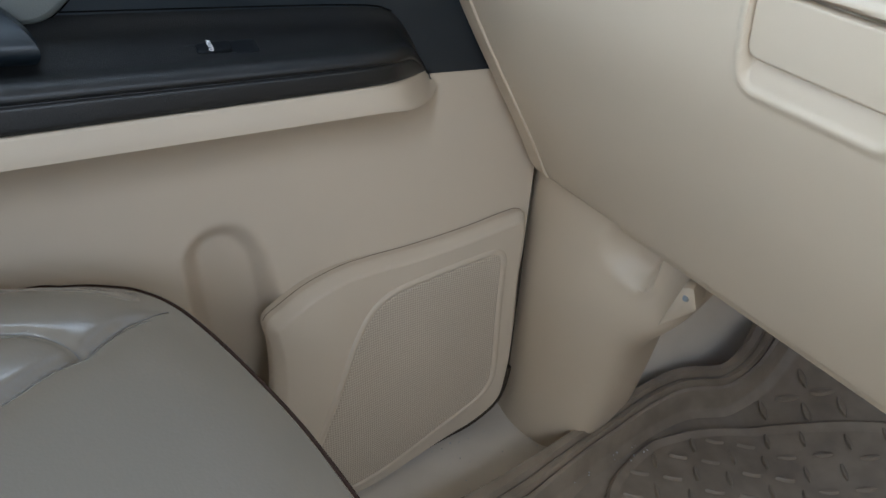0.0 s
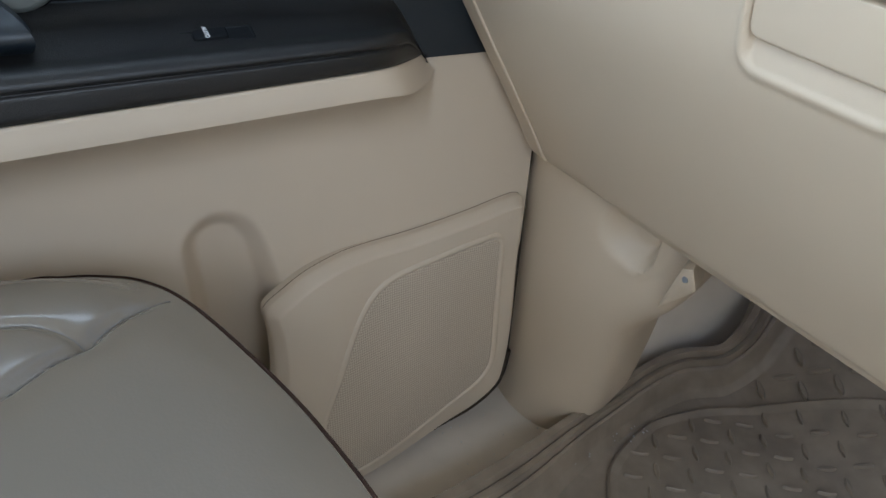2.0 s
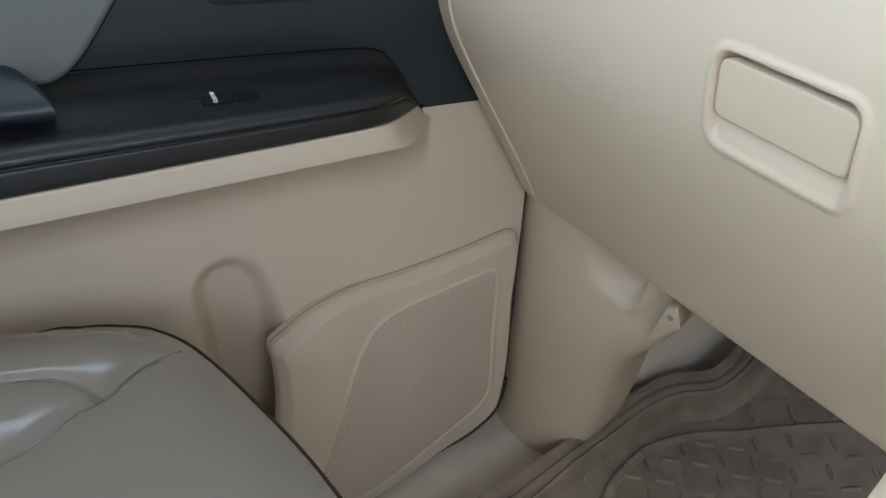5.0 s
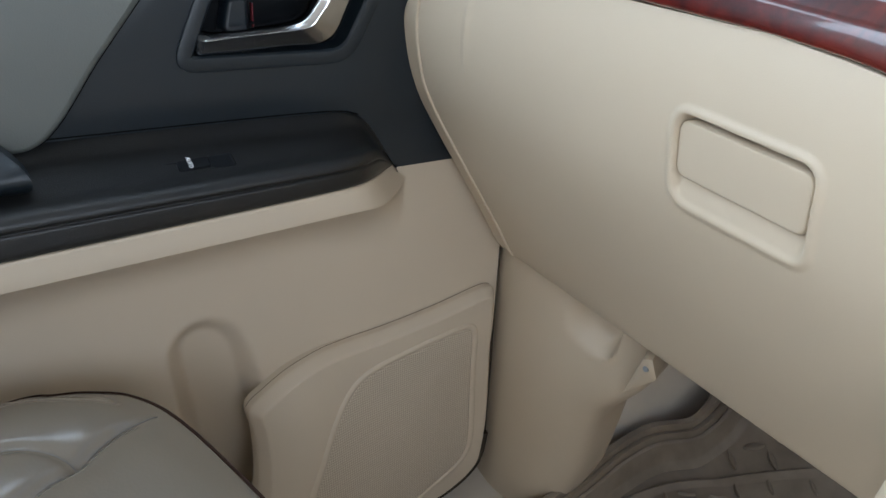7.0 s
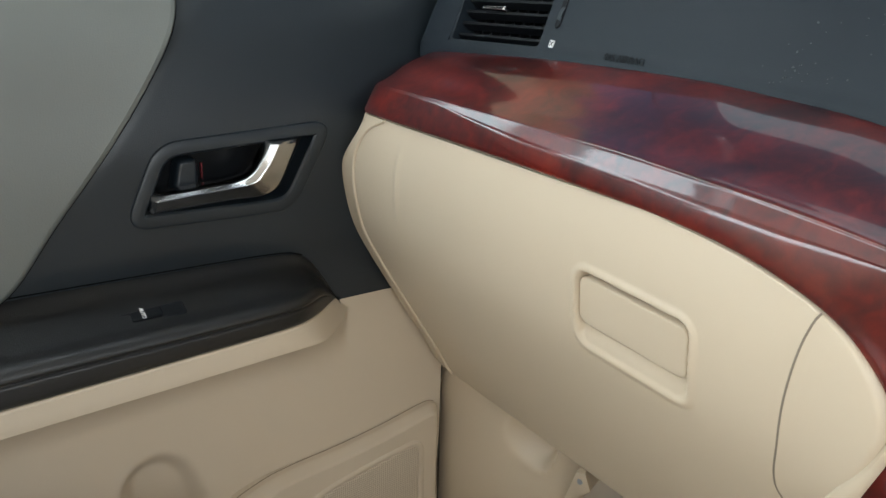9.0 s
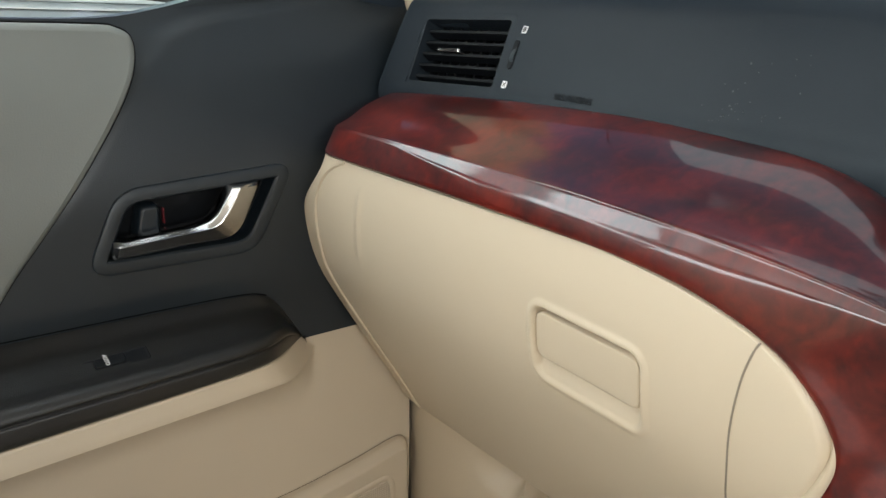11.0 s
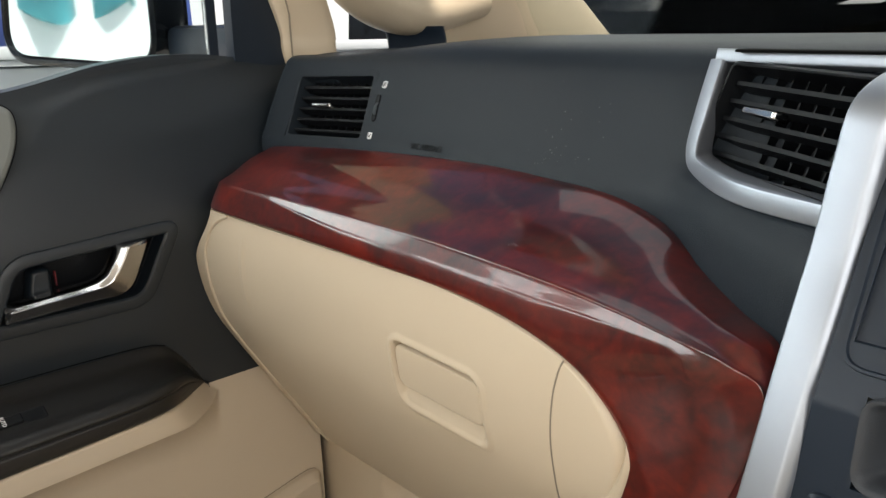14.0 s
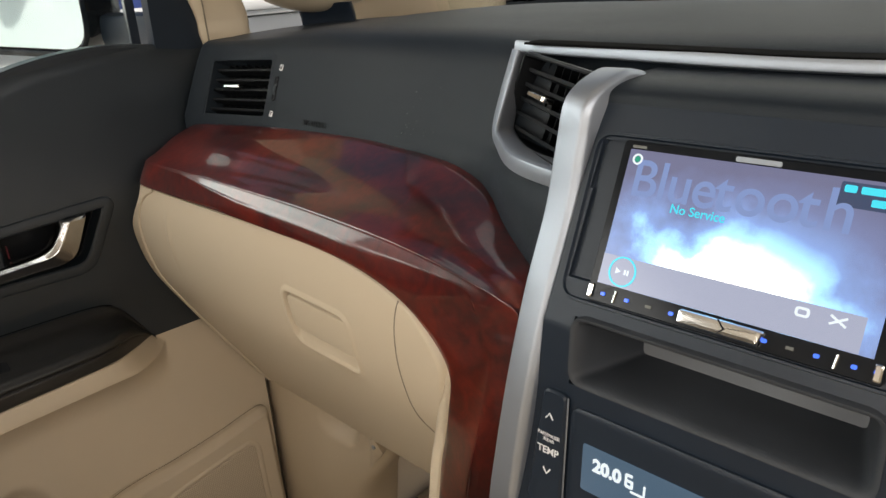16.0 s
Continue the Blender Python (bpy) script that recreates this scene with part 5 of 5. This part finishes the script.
part("backrest", pad(rounded([(-0.66, 0.42), (-0.2, 0.42), (-0.24, 1.05), (-0.63, 1.05)], 0.08), lambda u, v, h: Vector((u, -0.92 - 0.25 * (v - 0.42) + h, v)), [(0.02, -0.12), (0.0, -0.08), (0.0, 0.0), (0.02, 0.03), (0.06, 0.045)]), LEATHER, seat, "grey leather backrest")

# ---- pillar, windows and mirror ----
pillar = thing("windscreen_pillar", "beige trimmed windscreen pillar", "pillar")
part("pillar_trim", bar([(-0.886, 0.236, 0.86), (-0.874, 0.208, 0.95), (-0.864, 0.184, 1.03), (-0.80, 0.0, 1.40), (-0.79, -0.05, 1.5)], [(Vector((0.012, 0.034, 0.0)), Vector((0.02, -0.008, 0.0)))] * 5, 30), BEIGE, pillar)
part("pillar_seam", tube([(-0.856, 0.172, 0.935), (-0.855, 0.170, 1.0), (-0.845, 0.150, 1.06)], 0.0012, 5), SEAM, pillar)
part("sail_panel", sheet(lambda u, v: Vector((-0.874 - 0.012 * math.sin(v * 2), mix(mix(0.10, 0.112, v), mix(0.176, 0.150, v), u), mix(0.935 + 0.01 * (1 - u), 1.16, v))), 12, 14, (-0.02, 0, 0)), BLACK_SATIN, door, "black plastic mirror corner panel")
part("window_bar", box(-0.905, -0.895, 0.078, 0.090, 0.93, 1.5), BLACK_SATIN, door)
pane = part("side_pane", box(-0.902, -0.898, -0.85, 0.078, 0.90, 1.5), GLASS, door, "clear side window glass")
pane.visible_shadow = False
mirror = thing("wing_mirror", "black wing mirror with a bright reflection", "mirror")
M_OUT = rounded([(-1.43, 0.946), (-1.122, 0.931), (-1.118, 1.11), (-1.15, 1.15), (-1.40, 1.14)], 0.05, 6)
part("mirror_housing", pad(M_OUT, lambda u, v, h: Vector((u + 0.35 * h, 0.105 + 0.37 * (u + 1.131) - 0.93 * h, v)), [(0.05, -0.11), (0.02, -0.09), (-0.008, -0.03), (-0.010, 0.008), (-0.004, 0.012), (0.0, 0.010), (0.002, 0.002)]), BLACK_GLOSS, mirror, "dark glossy housing")
part("mirror_arm", box(-1.12, -0.90, 0.12, 0.17, 0.935, 0.99, 0.015), BLACK_SATIN, mirror)
MIRROR = material("mirror_glass", (0.84, 0.97, 1.0), 0.01, 1.0, vary=0.01)
part("mirror_glass", pad(M_OUT, lambda u, v, h: Vector((u + 0.35 * h, 0.105 + 0.37 * (u + 1.131) - 0.93 * h, v)), [(0.003, 0.001), (0.004, 0.006)], fill=2), MIRROR, mirror, "mirror glass")
screen_glass = tagged(part("windscreen", sheet(lambda u, v: Vector((mix(-0.85, 0.85, u), mix(0.86, 0.14, v) - 0.25 * abs(2 * u - 1) ** 3 * (1 - v), mix(0.94, 1.5, v))), 24, 10, (0, 0.004, 0.004)), GLASS), "clear windscreen glass", "windscreen", kind="structure")
screen_glass.visible_shadow = False
front_pillar = thing("front_pillar", "beige trimmed front pillar rising from the dashboard end", "pillar")
part("pillar_base", sheet(lambda u, v: curve_at([(-0.96, 0.50, 0.94), (-0.90, 0.575, 0.945), (-0.83, 0.665, 0.952), (-0.765, 0.755, 0.955)], u) + Vector((-0.015 * v, (-0.16 - 0.05 * u) * v, 0.16 * v)) + Vector((0.02, -0.02, 0)) * math.sin(math.pi * u), 24, 16, (-0.02, 0.03, 0)), BEIGE, front_pillar, "flared beige pillar trim")
part("grip", tube([(-0.79, 0.17, 1.085), (-0.815, 0.25, 1.030), (-0.838, 0.33, 1.006), (-0.855, 0.41, 1.006), (-0.868, 0.49, 1.020), (-0.875, 0.56, 1.035)], 0.031, 20, 40), BEIGE, front_pillar, "rounded beige padded grip")
part("grip_foot", bar([(-0.845, 0.37, 0.985), (-0.850, 0.38, 0.965), (-0.852, 0.385, 0.93)], [(Vector((0.03, 0.03, 0)), Vector((-0.01, 0.01, 0)))] * 3, 8), BLACK_SATIN, front_pillar, "black foot under the grip")

# ---- outside the windows ----
tagged(part("ground", box(-400, 400, -400, 400, -0.52, -0.5), CONCRETE), "pale concrete ground around the car", "ground", kind="structure")
tagged(part("backdrop_wall", box(-8, 8, 3.4, 3.6, -0.5, 4.0), WALL_PAINT), "pale painted wall in front of the car", "wall", kind="structure")
tagged(part("low_wall", joined(box(-3.1, -2.9, -0.9, 3.4, -0.5, 0.875, 0.01), box(-3.12, -2.87, -0.9, 3.4, 0.882, 0.903, 0.006), box(-3.14, -2.84, -0.9, 3.4, 0.905, 0.945, 0.010)), GREY_WALL), "pale grey painted low wall beside the car", "wall", kind="structure")
tagged(part("tarpaulin", sheet(lambda u, v: Vector((-3.2 + 0.05 * math.sin(u * 70) * (1 - v), mix(-0.75, 1.15, u), mix(0.90, 1.6, v))), 160, 10, (-0.02, 0, 0)), BLUE_CLOTH), "blue tarpaulin hung behind the low wall", "tarpaulin")
parked = thing("parked_vehicle", "black parked vehicle with chrome trim beyond the windscreen", "vehicle")
part("body", sheet(lambda u, v: Vector((mix(-4.65, 2.4, u), 3.15 - 0.10 * math.sin(math.pi * v), mix(-0.3, 1.75, v))), 40, 24, (0, 0.2, 0)), BLACK_GLOSS, parked, "glossy black body")
for a, b, z0, r in ((-4.4, -4.3, 1.12, 0.02), (-4.1, -4.05, 1.06, 0.015), (-3.7, -3.55, 1.1, 0.02), (-2.62, -2.40, 1.17, 0.035), (-2.2, -2.1, 1.14, 0.025), (-1.95, -1.88, 1.16, 0.03), (-1.62, -1.5, 1.13, 0.035), (-1.42, -1.36, 1.17, 0.03), (-1.2, -0.9, 1.15, 0.02)):
    part("chrome_trim", tube([(a, 3.03, z0), ((a + b) / 2, 3.01, z0 + 0.02), (b, 3.03, z0 + 0.01)], [r, r * 0.4], 8, 8), CHROME, parked, "chrome trim")
tagged(part("teal_awning", sheet(lambda u, v: Vector((-3.36 + 0.06 * math.sin(u * 40), mix(-6.5, -1.6, u), mix(1.13 + 0.07 * math.sin(u * 17) + 0.03 * math.sin(u * 53), 2.3, v))), 120, 8, (-0.02, 0, 0)), TEAL_CLOTH), "teal cloth awning hung on the white wall", "awning")
tagged(part("side_wall_outside", box(-3.6, -3.4, -14, -0.8, -0.5, 5.0), WALL_PAINT), "tall white painted wall beside the car", "wall", kind="structure")

# ---- scuffs and crumbs ----
flecks = random.Random(5)
SCUFF = material("pale_scuff", (0.060, 0.068, 0.073), 0.7, vary=0.2)


def spots(name, count, place, size, mat, label):
    bm = bmesh.new()
    for _ in range(count):
        r = size * flecks.uniform(0.5, 1.3)
        m = Matrix.Translation(place()) @ Euler((flecks.uniform(0, 3), flecks.uniform(0, 3), 0)).to_matrix().to_4x4()
        bmesh.ops.create_icosphere(bm, subdivisions=1, radius=r, matrix=m @ Matrix.Diagonal((1, 0.8, 0.5, 1)))
    return tagged(part(name, bm, mat), label, "specks", kind="stuff")


spots("dash_scuffs", 46, lambda: pad_at(flecks.gauss(-0.352, 0.024), flecks.gauss(0.910, 0.012), 0.0) if flecks.random() < 0.55 else pad_at(flecks.gauss(-0.385, 0.018), flecks.gauss(0.876, 0.006), 0.0), 0.0009, SCUFF, "pale scuffs and dust on the black dashboard pad")
spots("mat_crumbs", 22, lambda: Vector((flecks.gauss(-0.672, 0.014), flecks.uniform(0.10, 0.32), 0.034 + flecks.uniform(0.0, 0.004))), 0.0016, CONCRETE, "pale crumbs and grit on the rubber mat")
spots("sill_grit", 26, lambda: Vector((flecks.uniform(-0.80, -0.70), flecks.uniform(0.02, 0.20), 0.0385)), 0.0013, CONCRETE, "grit and dried dirt on the door sill")
